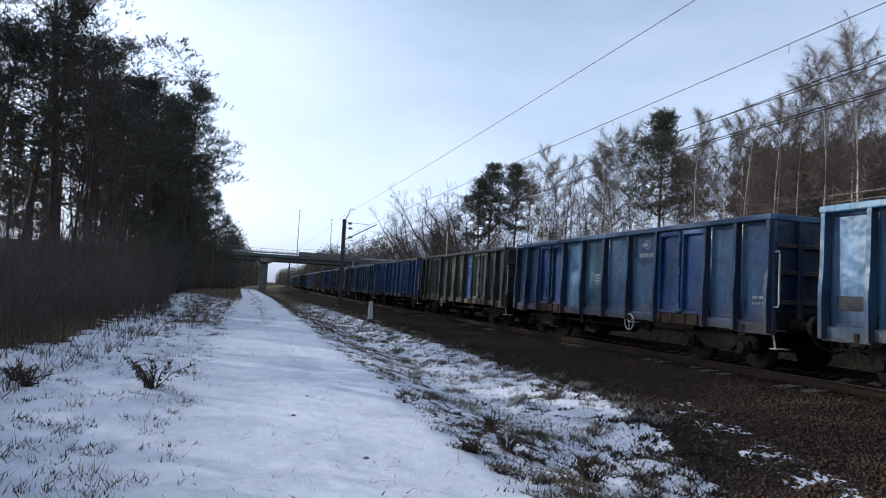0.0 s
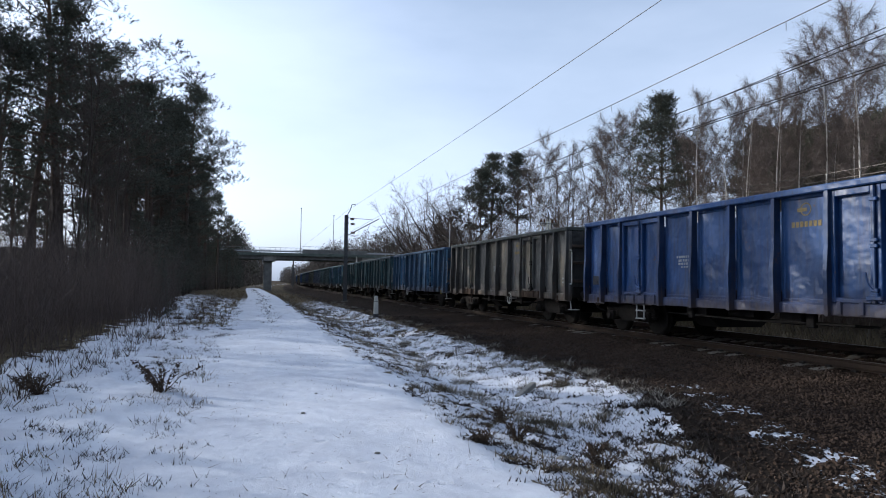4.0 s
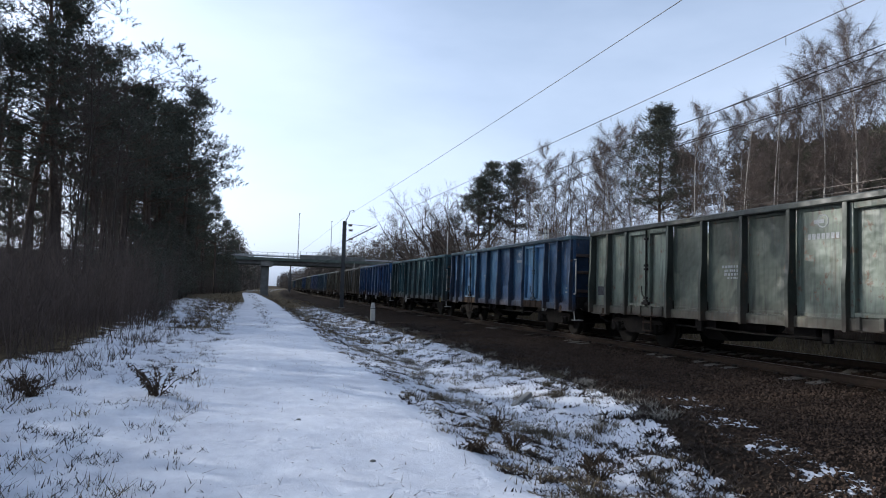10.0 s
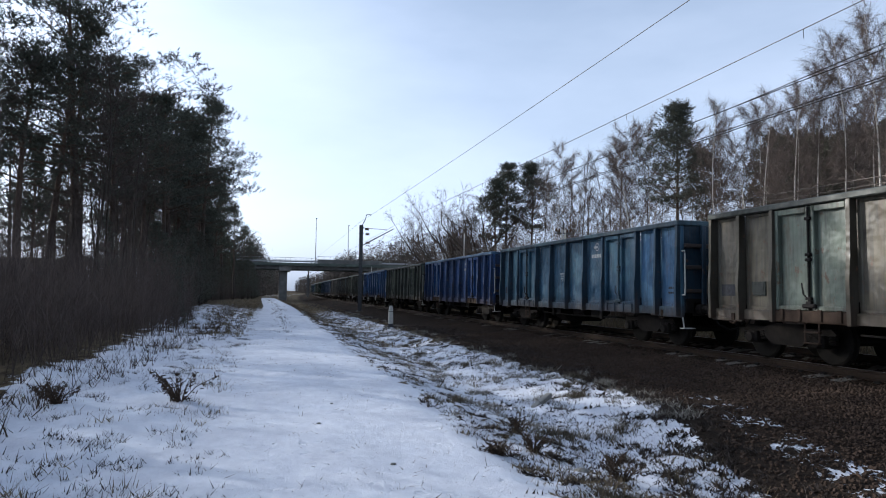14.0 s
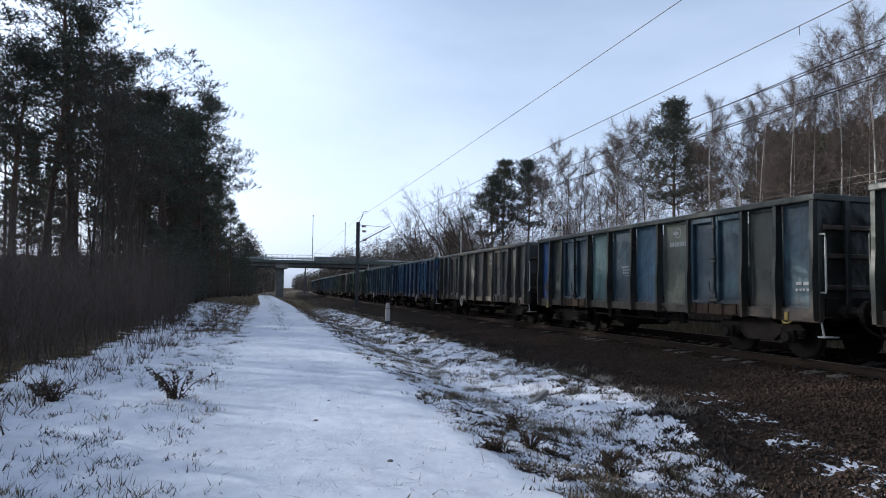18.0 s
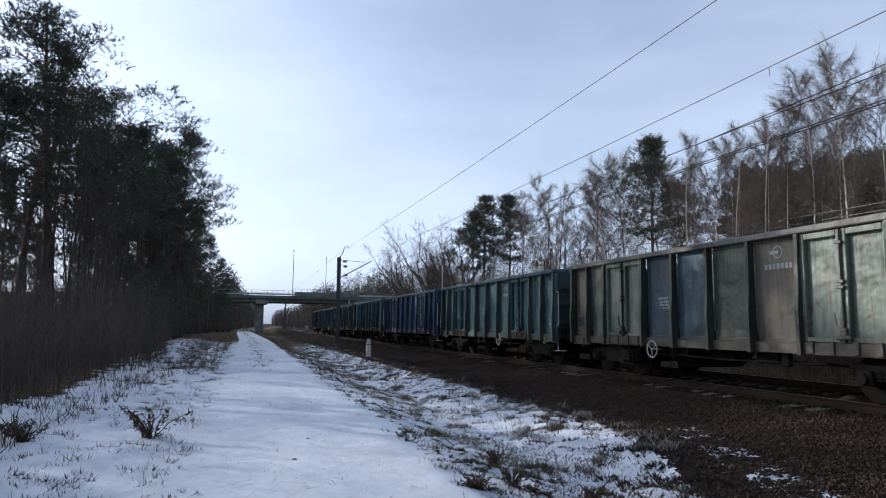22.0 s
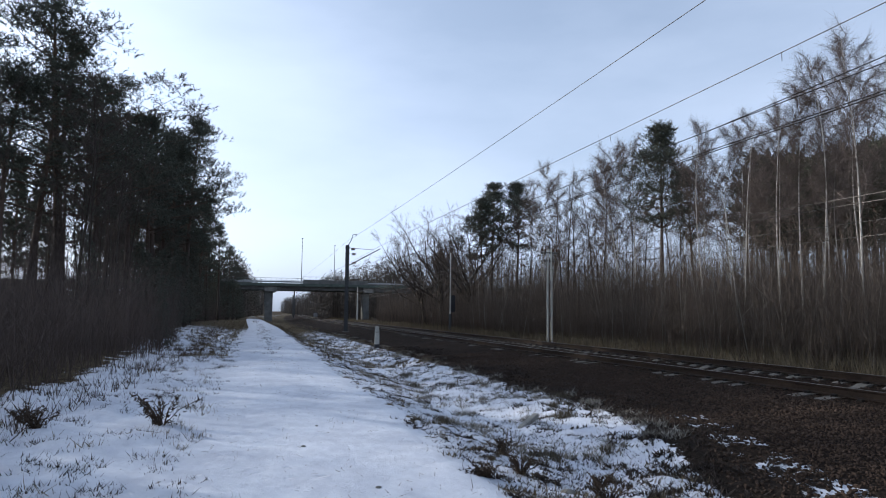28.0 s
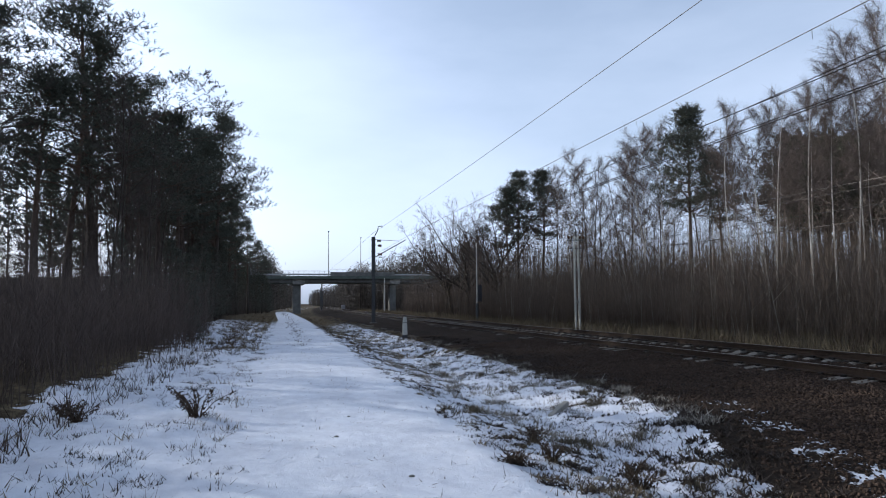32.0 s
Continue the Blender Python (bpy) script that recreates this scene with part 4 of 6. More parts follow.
def build_bridge():
    b = thing("road_bridge", "concrete road overbridge on slab piers across the railway", "bridge")
    y0, y1 = BRIDGE_Y, BRIDGE_Y + 9.0
    for x0, x1 in ((3.95, 5.5), (23.4, 24.7)):
        pier = part("pier", Shape().box(x0, x1, y0 + 1.0, y0 + 3.2, -0.9, 5.1, 0.08), CONCRETE_DARK, b, "weathered concrete pier")
        part("pier_cap", Shape().box(x0 - 0.12, x1 + 0.7, y0 - 0.2, y1 - 0.3, 5.1, 6.2, 0.06), CONCRETE, pier)
    for y in (y0 + 0.1, y0 + 3.0, y0 + 6.0, y1 - 0.6):
        part("girder", Shape().box(-34, 62, y, y + 0.5, 5.45, 6.25, 0.03), GIRDER if y > y0 + 1 else CONCRETE_DARK, b)
    part("deck", Shape().box(-34, 62, y0 - 0.5, y1 + 0.5, 6.25, 6.55, 0.03), CONCRETE_DARK, b, "stained concrete deck")
    part("fascia", Shape().box(-34, 62, y0 - 0.62, y0 - 0.5, 6.15, 6.75, 0.02), GIRDER, b, "dull green edge beam")
    part("parapet", Shape().box(11.2, 24.2, y0 - 0.45, y0 - 0.35, 6.55, 7.55, 0.02), CONCRETE_DARK, b, "dark solid safety screen over the track")
    rail_me, post_me = Shape(), Shape()
    for z in (6.95, 7.3, 7.75):
        part("handrail", Shape().box(-34, 11.1, y0 - 0.42, y0 - 0.36, z - 0.03, z + 0.03), GALVANISED, b)
    part("guard_rail", Shape().box(-34, 62, y0 + 1.2, y0 + 1.3, 6.95, 7.25), GALVANISED, b, "grey crash barrier")
    post = Shape().box(-0.035, 0.035, -0.035, 0.035, 6.55, 7.78).mesh("baluster", GALVANISED)
    for i in range(26):
        part("baluster", post, GALVANISED, b, at=pose(-14.0 + i, y0 - 0.39, 0))
    top = Shape().box(-0.03, 0.03, -0.03, 0.03, 7.5, 8.15).mesh("screen_post", GALVANISED)
    for i in range(8):
        part("screen_post", top, GALVANISED, b, at=pose(11.3 + i * 1.2, y0 - 0.4, 0))
    part("screen_rail", Shape().box(11.2, 19.8, y0 - 0.42, y0 - 0.38, 8.1, 8.15), GALVANISED, b)
    # banks that carry the road on from the deck's ends
    for x0, x1 in ((-440, -33.5), (61.5, 440)):
        w = y0 + 4.5
        bank = Shape()
        v = [(x, w + s * d, z) for x in (x0, x1) for s, d, z in ((-1, 12.0, -1.2), (-1, 5.2, 6.2), (1, 5.2, 6.2), (1, 12.0, -1.2))]
        bank.add(v, [(0, 1, 2, 3), (7, 6, 5, 4), (0, 4, 5, 1), (1, 5, 6, 2), (2, 6, 7, 3), (3, 7, 4, 0)])
        part("embankment", bank, BANK, b, "brown grassy road bank")
        part("approach_road", Shape().box(min(x0, x1) + 1, max(x0, x1) - 0.6, w - 4.2, w + 4.2, 6.21, 6.54), CONCRETE_DARK, b)
    for x, y, h in ((11.0, y0 + 2.0, 15.9), (18.2, y0 + 7.0, 15.2)):
        lamp = thing("street_lamp", "tall thin galvanised lamp post on the bridge", "lamp post", pose(x, y, 6.55), "lamp posts on the bridge")
        part("pole", Shape().tube([(0, 0, 0), (0, 0, 4), (0, 0, h - 6.55)], (0.11, 0.09, 0.06), 8), GALVANISED, lamp)
        part("lamp_head", Shape().box(-0.15, 0.15, -0.5, 0.1, h - 6.6, h - 6.45, 0.03), GALVANISED, lamp)


def build_lorry():
    """A box lorry that crosses the bridge; its front faces -x."""
    o = thing("box_lorry", "white box lorry driving across the road bridge", "lorry", pose(12, LORRY_Y, 6.55))
    part("cargo_box", Shape().box(-3.85, 3.85, -1.24, 1.24, 1.12, 3.68, 0.05), LORRY_BOX, o, "plain white cargo box")
    part("cooler", Shape().box(-4.45, -3.86, -0.9, 0.9, 3.05, 3.66, 0.08), LORRY_BOX, o)
    cab = Shape().prism([(-5.75, 0.5), (-4.1, 0.5), (-4.1, 2.95), (-5.3, 2.95), (-5.68, 1.75)], -1.2, 1.2)
    cab = part("cab", cab, LORRY_BOX, o)
    part("windscreen", Shape().prism([(-5.70, 1.78), (-5.36, 2.86), (-5.33, 2.86), (-5.66, 1.76)], -1.08, 1.08), LORRY_GLASS, cab, "dark windscreen")
    for s in (-1, 1):
        part("side_window", Shape().box(-5.25, -4.5, s * 1.2 - 0.012, s * 1.2 + 0.012, 1.8, 2.7, 0.004), LORRY_GLASS, cab)
        part("mirror", Shape().box(-5.72, -5.6, s * 1.36 - 0.1, s * 1.36 + 0.1, 1.8, 2.5, 0.03), PLATE, cab)
        part("headlight", Shape().box(-5.78, -5.72, s * 0.9 - 0.2, s * 0.9 + 0.2, 0.7, 0.95, 0.02), GALVANISED, cab)
    part("bumper", Shape().box(-5.85, -5.6, -1.2, 1.2, 0.35, 0.66, 0.05), PLATE, o)
    part("chassis", Shape().box(-5.0, 3.9, -0.45, 0.45, 0.75, 1.1, 0.02), STEEL_DARK, o)
    for x in (-4.8, 1.4, 2.7):
        for s in (-1, 1):
            wheel = part("wheel", Shape().lathe((x, s * 1.0, 0.5), ((-0.15, 0.3), (-0.14, 0.47), (-0.1, 0.5), (0.1, 0.5), (0.14, 0.47), (0.15, 0.3)), 1, 20), TYRE, o)
            part("hub", Shape().lathe((x, s * 1.0, 0.5), ((-0.16, 0.0), (-0.155, 0.27), (0.155, 0.27), (0.16, 0.0)), 1, 14), GALVANISED, wheel)
    return o


# ---- line-side fittings ----
def wire(name, x, z, sag, y0=-60, y1=60, r=0.012):
    pts = []
    for i in range(25):
        k = i / 24
        y = y0 + (y1 - y0) * k
        pts.append((x + curve(y), y, z - sag * 4 * k * (1 - k)))
    return pts


def build_catenary():
    for n, (x, y) in enumerate(((8.53, 60.0), (8.6, -8.0), (8.75, 190.0), (8.75, 255.0), (8.75, 320.0))):
        x = x + curve(y)
        m = thing("catenary_mast", "dark steel overhead line mast with bracket arm", "mast", pose(x, y, lie(x, y) - 0.1), "overhead line masts")
        base = -(lie(x, y) - 0.1)
        s = Shape()
        for dy in (-0.14, 0.14):
            s.box(-0.15, 0.15, dy - 0.014, dy + 0.014, 0, base + 7.25, 0.004)
        s.box(-0.012, 0.012, -0.127, 0.127, 0, base + 7.25)
        for z in (5.45, 5.95, 6.5, 7.0):
            s.box(-0.2, 0.2, -0.19, 0.19, base + z - 0.035, base + z + 0.035, 0.01)
        part("column", s, MAST_STEEL, m)
        part("footing", Shape().box(-0.3, 0.3, -0.3, 0.3, -0.5, 0.14, 0.05), CONCRETE_DARK, m)
        arm = part("bracket_arm", Shape().tube([(0.12, 0, base + 5.4), (2.95, 0, base + 7.0)], 0.045, 7).tube([(0.12, 0, base + 7.0), (2.4, 0, base + 6.9)], 0.02, 5).tube([(2.2, 0, base + 6.55), (1.7, 0, base + 5.5), (3.4, 0, base + 5.45)], 0.02, 5), MAST_STEEL, m)
        part("top_hook", Shape().tube([(0.1, 0, base + 7.3), (0.35, 0, base + 7.75), (0.45, 0, base + 8.2), (0.8, 0, base + 8.25), (0.8, 0, base + 8.1)], 0.035, 6), MAST_STEEL, m)
        for cx, cz in ((0.35, base + 6.9), (0.4, base + 6.45), (0.45, base + 5.65)):
            ins = Shape()
            for k in range(5):
                ins.lathe((cx + k * 0.07, 0, cz), ((0, 0.05), (0.02, 0.12), (0.045, 0.12), (0.06, 0.05)), 0, 10)
            part("insulator", ins, PORCELAIN, m, "brown porcelain insulator")
    line = thing("overhead_line", "dark overhead electric wires above the track", "wires", kind="structure")
    for name, x, z, sag in (("feeder_wire", 8.45, 7.56, 0.25), ("messenger_wire", 11.66, 7.36, 0.12)):
        for a, c in ((-8, 60), (60, 125), (125, 190), (190, 255), (255, 320), (-76, -8)):
            part(name, Shape().tube(wire(name, x, z, sag, a, c), 0.009 if name == "feeder_wire" else 0.011, 5), WIRE, line)
    part("stitch_wire", Shape().tube([(11.66, -8, 7.1), (11.66, 3, 6.52), (11.66, 9.6, 6.22), (11.66, 14.5, 6.09)], 0.012, 4), WIRE, line)
    for x, z in ((11.62, 6.08), (11.72, 5.58), (11.66, 5.50)):
        part("contact_wire", Shape().tube([(x + curve(y), y, z) for y in (-76, 0, 15, 40, 60, 90, 118, 150, 190, 255, 320)], 0.013, 4), WIRE, line)
    drop = Shape()
    for i in range(26):
        y = -5 + i * 7.5 + 2.0
        k = (y + 8) / 68 % 1.0
        drop.tube([(11.66 + curve(y), y, 7.35 - 0.12 * 4 * k * (1 - k)), (11.66 + curve(y), y, 7.05)], 0.008, 3)
        drop.tube([(11.66 + curve(y + 3), y + 3, 6.08), (11.66 + curve(y + 3), y + 3, 5.54)], 0.008, 3)
    part("droppers", drop, WIRE, line)


def build_poles():
    p = thing("telegraph_pole", "twin pale concrete line-side pole with crossarm", "pole", pose(16.35, 34.0, -0.45))
    for dx in (-0.12, 0.12):
        part("leg", Shape().tube([(dx, 0, 0), (dx, 0, 3), (dx * 0.8, 0, 5.3)], (0.068, 0.060, 0.052), 8), BRIGHT, p, "pale concrete leg")
    part("spacer", Shape().box(-0.14, 0.14, -0.04, 0.04, 1.6, 1.72).box(-0.14, 0.14, -0.04, 0.04, 3.4, 3.52), CONCRETE, p)
    part("crossarm", Shape().box(-0.5, 0.5, -0.05, 0.05, 5.05, 5.12, 0.01).box(-0.34, 0.34, -0.05, 0.05, 4.6, 4.66, 0.01), MAST_STEEL, p)
    for x in (-0.45, -0.25, 0.25, 0.45):
        part("insulator", Shape().lathe((x, 0, 5.15), ((0, 0.02), (0.05, 0.05), (0.12, 0.055), (0.18, 0.02)), 2, 8), PORCELAIN, p)
    part("cap", Shape().tube([(0, 0, 5.3), (0, 0, 5.75)], (0.05, 0.03), 6), MAST_STEEL, p)
    line = thing("line_side_wires", "thin dark line-side wires strung past the wood", "wires", kind="structure")
    for x, z in ((15.9, 4.75), (16.8, 4.72), (16.3, 4.1), (16.0, 3.65)):
        for a, c in ((-46, 34), (34, 55), (55, 130)):
            part("wire", Shape().tube(wire("wire", x, z, 0.35 if c - a > 40 else 0.1, a, c), 0.009, 3), WIRE, line)
    s = thing("signal_post", "pale signal post with a dark lamp box beside the track", "signal", pose(17.0, 54.8, -0.45))
    part("pole", Shape().tube([(0, 0, 0), (0, 0, 6.8)], (0.065, 0.05), 8), BRIGHT, s)
    part("lower_sleeve", Shape().tube([(0, 0, 0), (0, 0, 1.6)], 0.13, 8), MAST_STEEL, s, "dark lower sleeve")
    part("signal_head", Shape().box(0.08, 0.42, -0.12, 0.12, 1.75, 3.2, 0.05), PLATE, s, "dark signal box")
    part("crossbar", Shape().box(-0.35, 0.35, -0.03, 0.03, 6.2, 6.28), MAST_STEEL, s)
    part("crossbar", Shape().box(-0.25, 0.25, -0.03, 0.03, 5.7, 5.77), MAST_STEEL, s)
    k = thing("kilometre_post", "pale concrete marker post with a pointed top and dark foot", "marker post", pose(6.75, 34.6, -0.62))
    part("shaft", Shape().prism([(-0.115, 0.05), (0.115, 0.05), (0.105, 0.86), (0.06, 1.12), (-0.06, 1.12), (-0.105, 0.86)], -0.10, 0.10), BRIGHT, k)
    part("foot", Shape().box(-0.13, 0.13, -0.115, 0.115, -0.1, 0.19, 0.02), PLATE, k, "dark painted foot")
    part("dark_band", Shape().box(-0.112, 0.112, -0.106, 0.106, 0.80, 0.83), PLATE, k)
    for x, y, h in ((20.35, 124.0, 6.4),):
        q = thing("marker_pole", "white signal pole by the far side of the track", "pole", pose(x, y, -0.45))
        part("shaft", Shape().tube([(0, 0, 0), (0, 0, h * 0.6), (0, 0, h)], (0.17, 0.15, 0.06), 8), BRIGHT, q)
    c = thing("relay_cabinet", "grey metal line-side cabinet", "cabinet", pose(17.4, 170.0, -0.5))
    part("body", Shape().box(-0.45, 0.45, -0.3, 0.3, 0.2, 1.4, 0.03), GALVANISED, c)
    part("plinth", Shape().box(-0.5, 0.5, -0.35, 0.35, 0, 0.2), CONCRETE, c)


# ---- trees ----
def limb(s, rng, start, heading, length, radius, steps, bend, sides, lift=0.0, taper=0.85):
    """A bent tapering branch; returns its points, directions and radii."""
    p, d, out = Vector(start), Vector(heading).normalized(), []
    pts, rad = [p.copy()], [radius]
    for i in range(steps):
        d = (d + Vector((rng.gauss(0, bend), rng.gauss(0, bend), rng.gauss(0, bend) + lift))).normalized()
        p = p + d * (length / steps)
        pts.append(p.copy())
        rad.append(radius * (1 - taper * (i + 1) / steps))
        out.append((p.copy(), d.copy(), rad[-1]))
    s.tube(pts, rad, sides, False)
    return out


def needle_pads(s, seed, pads, count, blade, width, flat=0.5, shoot=7, finger=0.32):
    """Pads of needle shoots that stand up like fingers: each pad is (centre, radius)."""
    g = np.random.default_rng(seed)
    c = np.repeat(np.array([p[0] for p in pads]), count, 0)
    r = np.repeat(np.array([p[1] for p in pads]), count)
    out = g.normal(size=c.shape)
    out /= np.linalg.norm(out, axis=1, keepdims=True)
    b = c + out * (r * g.uniform(0.1, 1.0, len(r)) ** 0.6)[:, None] * np.array([1, 1, flat])
    d = out * np.array([0.6, 0.6, 0.25]) + g.normal(size=c.shape) * 0.2 + np.array([0, 0, 0.75])
    d /= np.linalg.norm(d, axis=1, keepdims=True)
    b, d = np.repeat(b, shoot, 0), np.repeat(d, shoot, 0)
    b = b + d * (g.uniform(0, 1, len(b)) * finger)[:, None]
    d = d * 0.6 + g.normal(size=d.shape) * 0.55
    d /= np.linalg.norm(d, axis=1, keepdims=True)
    side = np.cross(d, g.normal(size=d.shape))
    side /= np.linalg.norm(side, axis=1, keepdims=True) + 1e-9
    ln = blade * g.uniform(0.5, 1.3, len(b))
    s.blades(b, b + d * ln[:, None], width * g.uniform(0.6, 1.4, len(b)), side)


def pine_meshes(seed, height, crown, spread, count=15, needles=None, rich=1.0, blade=0.13, width=0.021, shoot=8, stem=0.0118, dome=0.62, lift=0.0):
    """Trunk and crown of a pine whose boughs begin at crown * height; dome is how far the top draws in."""
    rng = random.Random(seed)
    t, c = Shape(), Shape()
    bend = (rng.uniform(-0.5, 0.5), rng.uniform(-0.5, 0.5))
    axis = [Vector((bend[0] * k * k + 0.12 * math.sin(5 * k + seed), bend[1] * k * k, height * k)) for k in [i / 9 for i in range(10)]]
    t.tube(axis, [height * stem * (1 - 0.88 * i / 9) for i in range(10)], 7)
    pads = []
    z = crown
    while z < 0.955:
        k = (z - crown) / (1 - crown)
        i = min(int(z * 9), 8)
        at = axis[i].lerp(axis[i + 1], z * 9 - i)
        reach = spread * (0.62 + 0.38 * math.sin(math.pi * min(1, k * 1.2 + 0.1))) * (1.0 - dome * k ** 1.3)
        whorl = rng.uniform(0, 6.28)
        arms = rng.choice((3, 4, 4))
        for a in range(arms):
            w = whorl + a * 6.28 / arms + rng.uniform(-0.5, 0.5)
            ln = reach * rng.choice((0.55, 0.8, 1.0, 1.0, 1.15)) * rng.uniform(0.85, 1.1)
            rise = rng.uniform(0.0, 0.4) + 0.7 * k + lift
            ln = ln / math.sqrt(1 + 0.5 * rise * rise)
            out = limb(t, rng, at, (math.cos(w), math.sin(w), rise), ln, 0.04 * (1.1 - k) + 0.012, 4, 0.13, 4, 0.05)
            for n, (p, d, r) in enumerate(out):
                if n == 0:
                    continue
                for _ in range((1, 1, 2, 2)[n]):
                    side = ln * 0.17 * (1.0 if n < 3 else 0.6)
                    q = p + Vector((rng.gauss(0, side), rng.gauss(0, side), rng.uniform(0.0, 0.3)))
                    pads.append((tuple(q), rng.uniform(0.30, 0.66) * (0.68 + 0.13 * spread)))
                    t.tube([p, q], (0.012, 0.006), 3, False)
        z += rng.uniform(0.045, 0.075) / rich
    for dz in (0.0, 0.5, 1.0):
        pads.append(((axis[-1].x, axis[-1].y, height - 0.2 - dz), 0.3 + 0.25 * dz))
    for _ in range(9):
        zz = rng.uniform(0.25, crown)
        w = rng.uniform(0, 6.28)
        limb(t, rng, (axis[int(zz * 9)].x, axis[int(zz * 9)].y, zz * height), (math.cos(w), math.sin(w), 0.1), rng.uniform(0.6, 1.8), 0.02, 3, 0.25, 3)
    needle_pads(c, seed, pads, count, blade, width, 0.55, shoot)
    return t.mesh("trunk", PINE_BARK, True), c.mesh("crown", needles or NEEDLES)


def birch_meshes(seed, height, material, up=1.1, reach=0.26, first=0.36, boughs=20, droop=0.25, twig=3400, radius=0.085, wave=0.12, stems=1):
    """A slim leafless tree: stem to the top, rising boughs and fine twigs."""
    rng = random.Random(seed)
    t, c, ends = Shape(), Shape(), []
    for s in range(stems):
        a0, lean = rng.uniform(0, 6.28), (0.0 if stems == 1 else 0.11) + rng.uniform(0, 0.04)
        tall = height * (1.0 if s == 0 else rng.uniform(0.78, 0.95))
        ph = rng.uniform(0, 6)
        axis = []
        for i in range(12):
            k = i / 11
            axis.append(Vector((math.cos(a0) * lean * tall * k + wave * math.sin(ph + 5.5 * k) * (0.3 + k), math.sin(a0) * lean * tall * k + wave * math.cos(ph * 2 + 4.2 * k) * (0.3 + k), tall * k)))
        t.tube(axis, [radius * (1 - 0.90 * (i / 11) ** 0.85) + 0.004 for i in range(12)], 7)
        for b in range(boughs):
            zf = first + (0.97 - first) * (b + rng.random()) / boughs
            i = min(int(zf * 11), 10)
            at = axis[i].lerp(axis[i + 1], zf * 11 - i)
            w = rng.uniform(0, 6.28)
            ln = tall * reach * (1.12 - zf) ** 0.75 * rng.uniform(0.7, 1.3)
            out = limb(c, rng, at, (math.cos(w), math.sin(w), up * rng.uniform(0.7, 1.3)), ln, radius * 0.34 * (1.25 - zf), 4, 0.10, 4, 0.04)
            for p, d, r in out:
                ends.append((tuple(p), tuple(d)))
                for _ in range(2):
                    w = rng.uniform(0, 6.28)
                    q = limb(c, rng, p, (d.x + 0.8 * math.cos(w), d.y + 0.8 * math.sin(w), d.z + 0.2), ln * rng.uniform(0.22, 0.42), max(0.008, r * 0.55), 2, 0.18, 3, 0.03)
                    ends.extend((tuple(e[0]), tuple(e[1])) for e in q)
                    ends.append((tuple(q[-1][0]), tuple(q[-1][1])))
        ends.append((tuple(axis[-1]), (0, 0, 1)))
    g = np.random.default_rng(seed)
    pick = g.integers(0, len(ends), twig)
    b = np.array([ends[i][0] for i in pick])
    d = np.array([ends[i][1] for i in pick]) * 0.8 + g.normal(size=b.shape) * 0.42
    b = b - np.array([ends[i][1] for i in pick]) * g.uniform(0, 0.55, (len(b), 1))
    d[:, 2] -= droop * g.uniform(0, 2, len(b))
    d /= np.linalg.norm(d, axis=1, keepdims=True)
    side = np.cross(d, g.normal(size=b.shape))
    side /= np.linalg.norm(side, axis=1, keepdims=True)
    c.blades(b, b + d * g.uniform(0.2, 0.75, len(b))[:, None], 0.0036 * g.uniform(0.7, 1.4, len(b)), side)
    return t.mesh("trunk", material, True), c.mesh("crown", TWIG if material is BIRCH else BARE_TWIG)


def oak_meshes(seed, height, material, limbs=8, twig=6500):
    """A broad leafless tree: short bole, crooked spreading limbs, branches and fine twigs."""
    rng = random.Random(seed)
    t, c, ends = Shape(), Shape(), []
    bole = limb(t, rng, (0, 0, 0), (rng.uniform(-0.12, 0.12), rng.uniform(-0.1, 0.1), 1), height * 0.34, height * 0.021, 5, 0.05, 8, 0.0, 0.3)
    turn = rng.uniform(0, 6.28)
    for n in range(limbs):
        w = turn + n * 6.28 / limbs + rng.uniform(-0.4, 0.4)
        start = bole[2 + n % 3][0]
        rise = rng.choice((0.4, 0.7, 1.1, 1.8))
        main = limb(t, rng, start, (math.cos(w), math.sin(w), rise), height * rng.uniform(0.55, 0.75), height * 0.0105, 8, 0.17, 6, 0.045, 0.85)
        for j, (p, d, r) in enumerate(main):
            if j < 1:
                continue
            for _ in range(2):
                a = rng.uniform(0, 6.28)
                out = (d + Vector((math.cos(a), math.sin(a), rng.uniform(-0.2, 0.6))) * 0.85).normalized()
                branch = limb(c, rng, p, out, height * rng.uniform(0.12, 0.24) * (1.15 - 0.07 * j), max(0.014, r * 0.55), 5, 0.22, 4, 0.05, 0.8)
                for q, e, rr in branch[1:]:
                    ends.append((tuple(q), tuple(e)))
                    a = rng.uniform(0, 6.28)
                    fine = limb(c, rng, q, (e + Vector((math.cos(a), math.sin(a), 0.2)) * 0.9), height * rng.uniform(0.04, 0.085), max(0.008, rr * 0.6), 3, 0.25, 3, 0.04, 0.6)
                    ends.extend((tuple(f[0]), tuple(f[1])) for f in fine)
    g = np.random.default_rng(seed)
    pick = g.integers(0, len(ends), twig)
    b = np.array([ends[i][0] for i in pick])
    d = np.array([ends[i][1] for i in pick]) + g.normal(size=b.shape) * 0.5
    d /= np.linalg.norm(d, axis=1, keepdims=True)
    side = np.cross(d, g.normal(size=b.shape))
    side /= np.linalg.norm(side, axis=1, keepdims=True)
    c.blades(b, b + d * (height * 0.04 * g.uniform(0.4, 1.4, len(b)))[:, None], 0.0055 * g.uniform(0.7, 1.4, len(b)), side)
    k = height / max(q[2] for q in c.v)
    for sh in (t, c):
        sh.v = [(q[0] * k, q[1] * k, q[2] * k) for q in sh.v]
    return t.mesh("trunk", material, True), c.mesh("crown", BARE_TWIG)


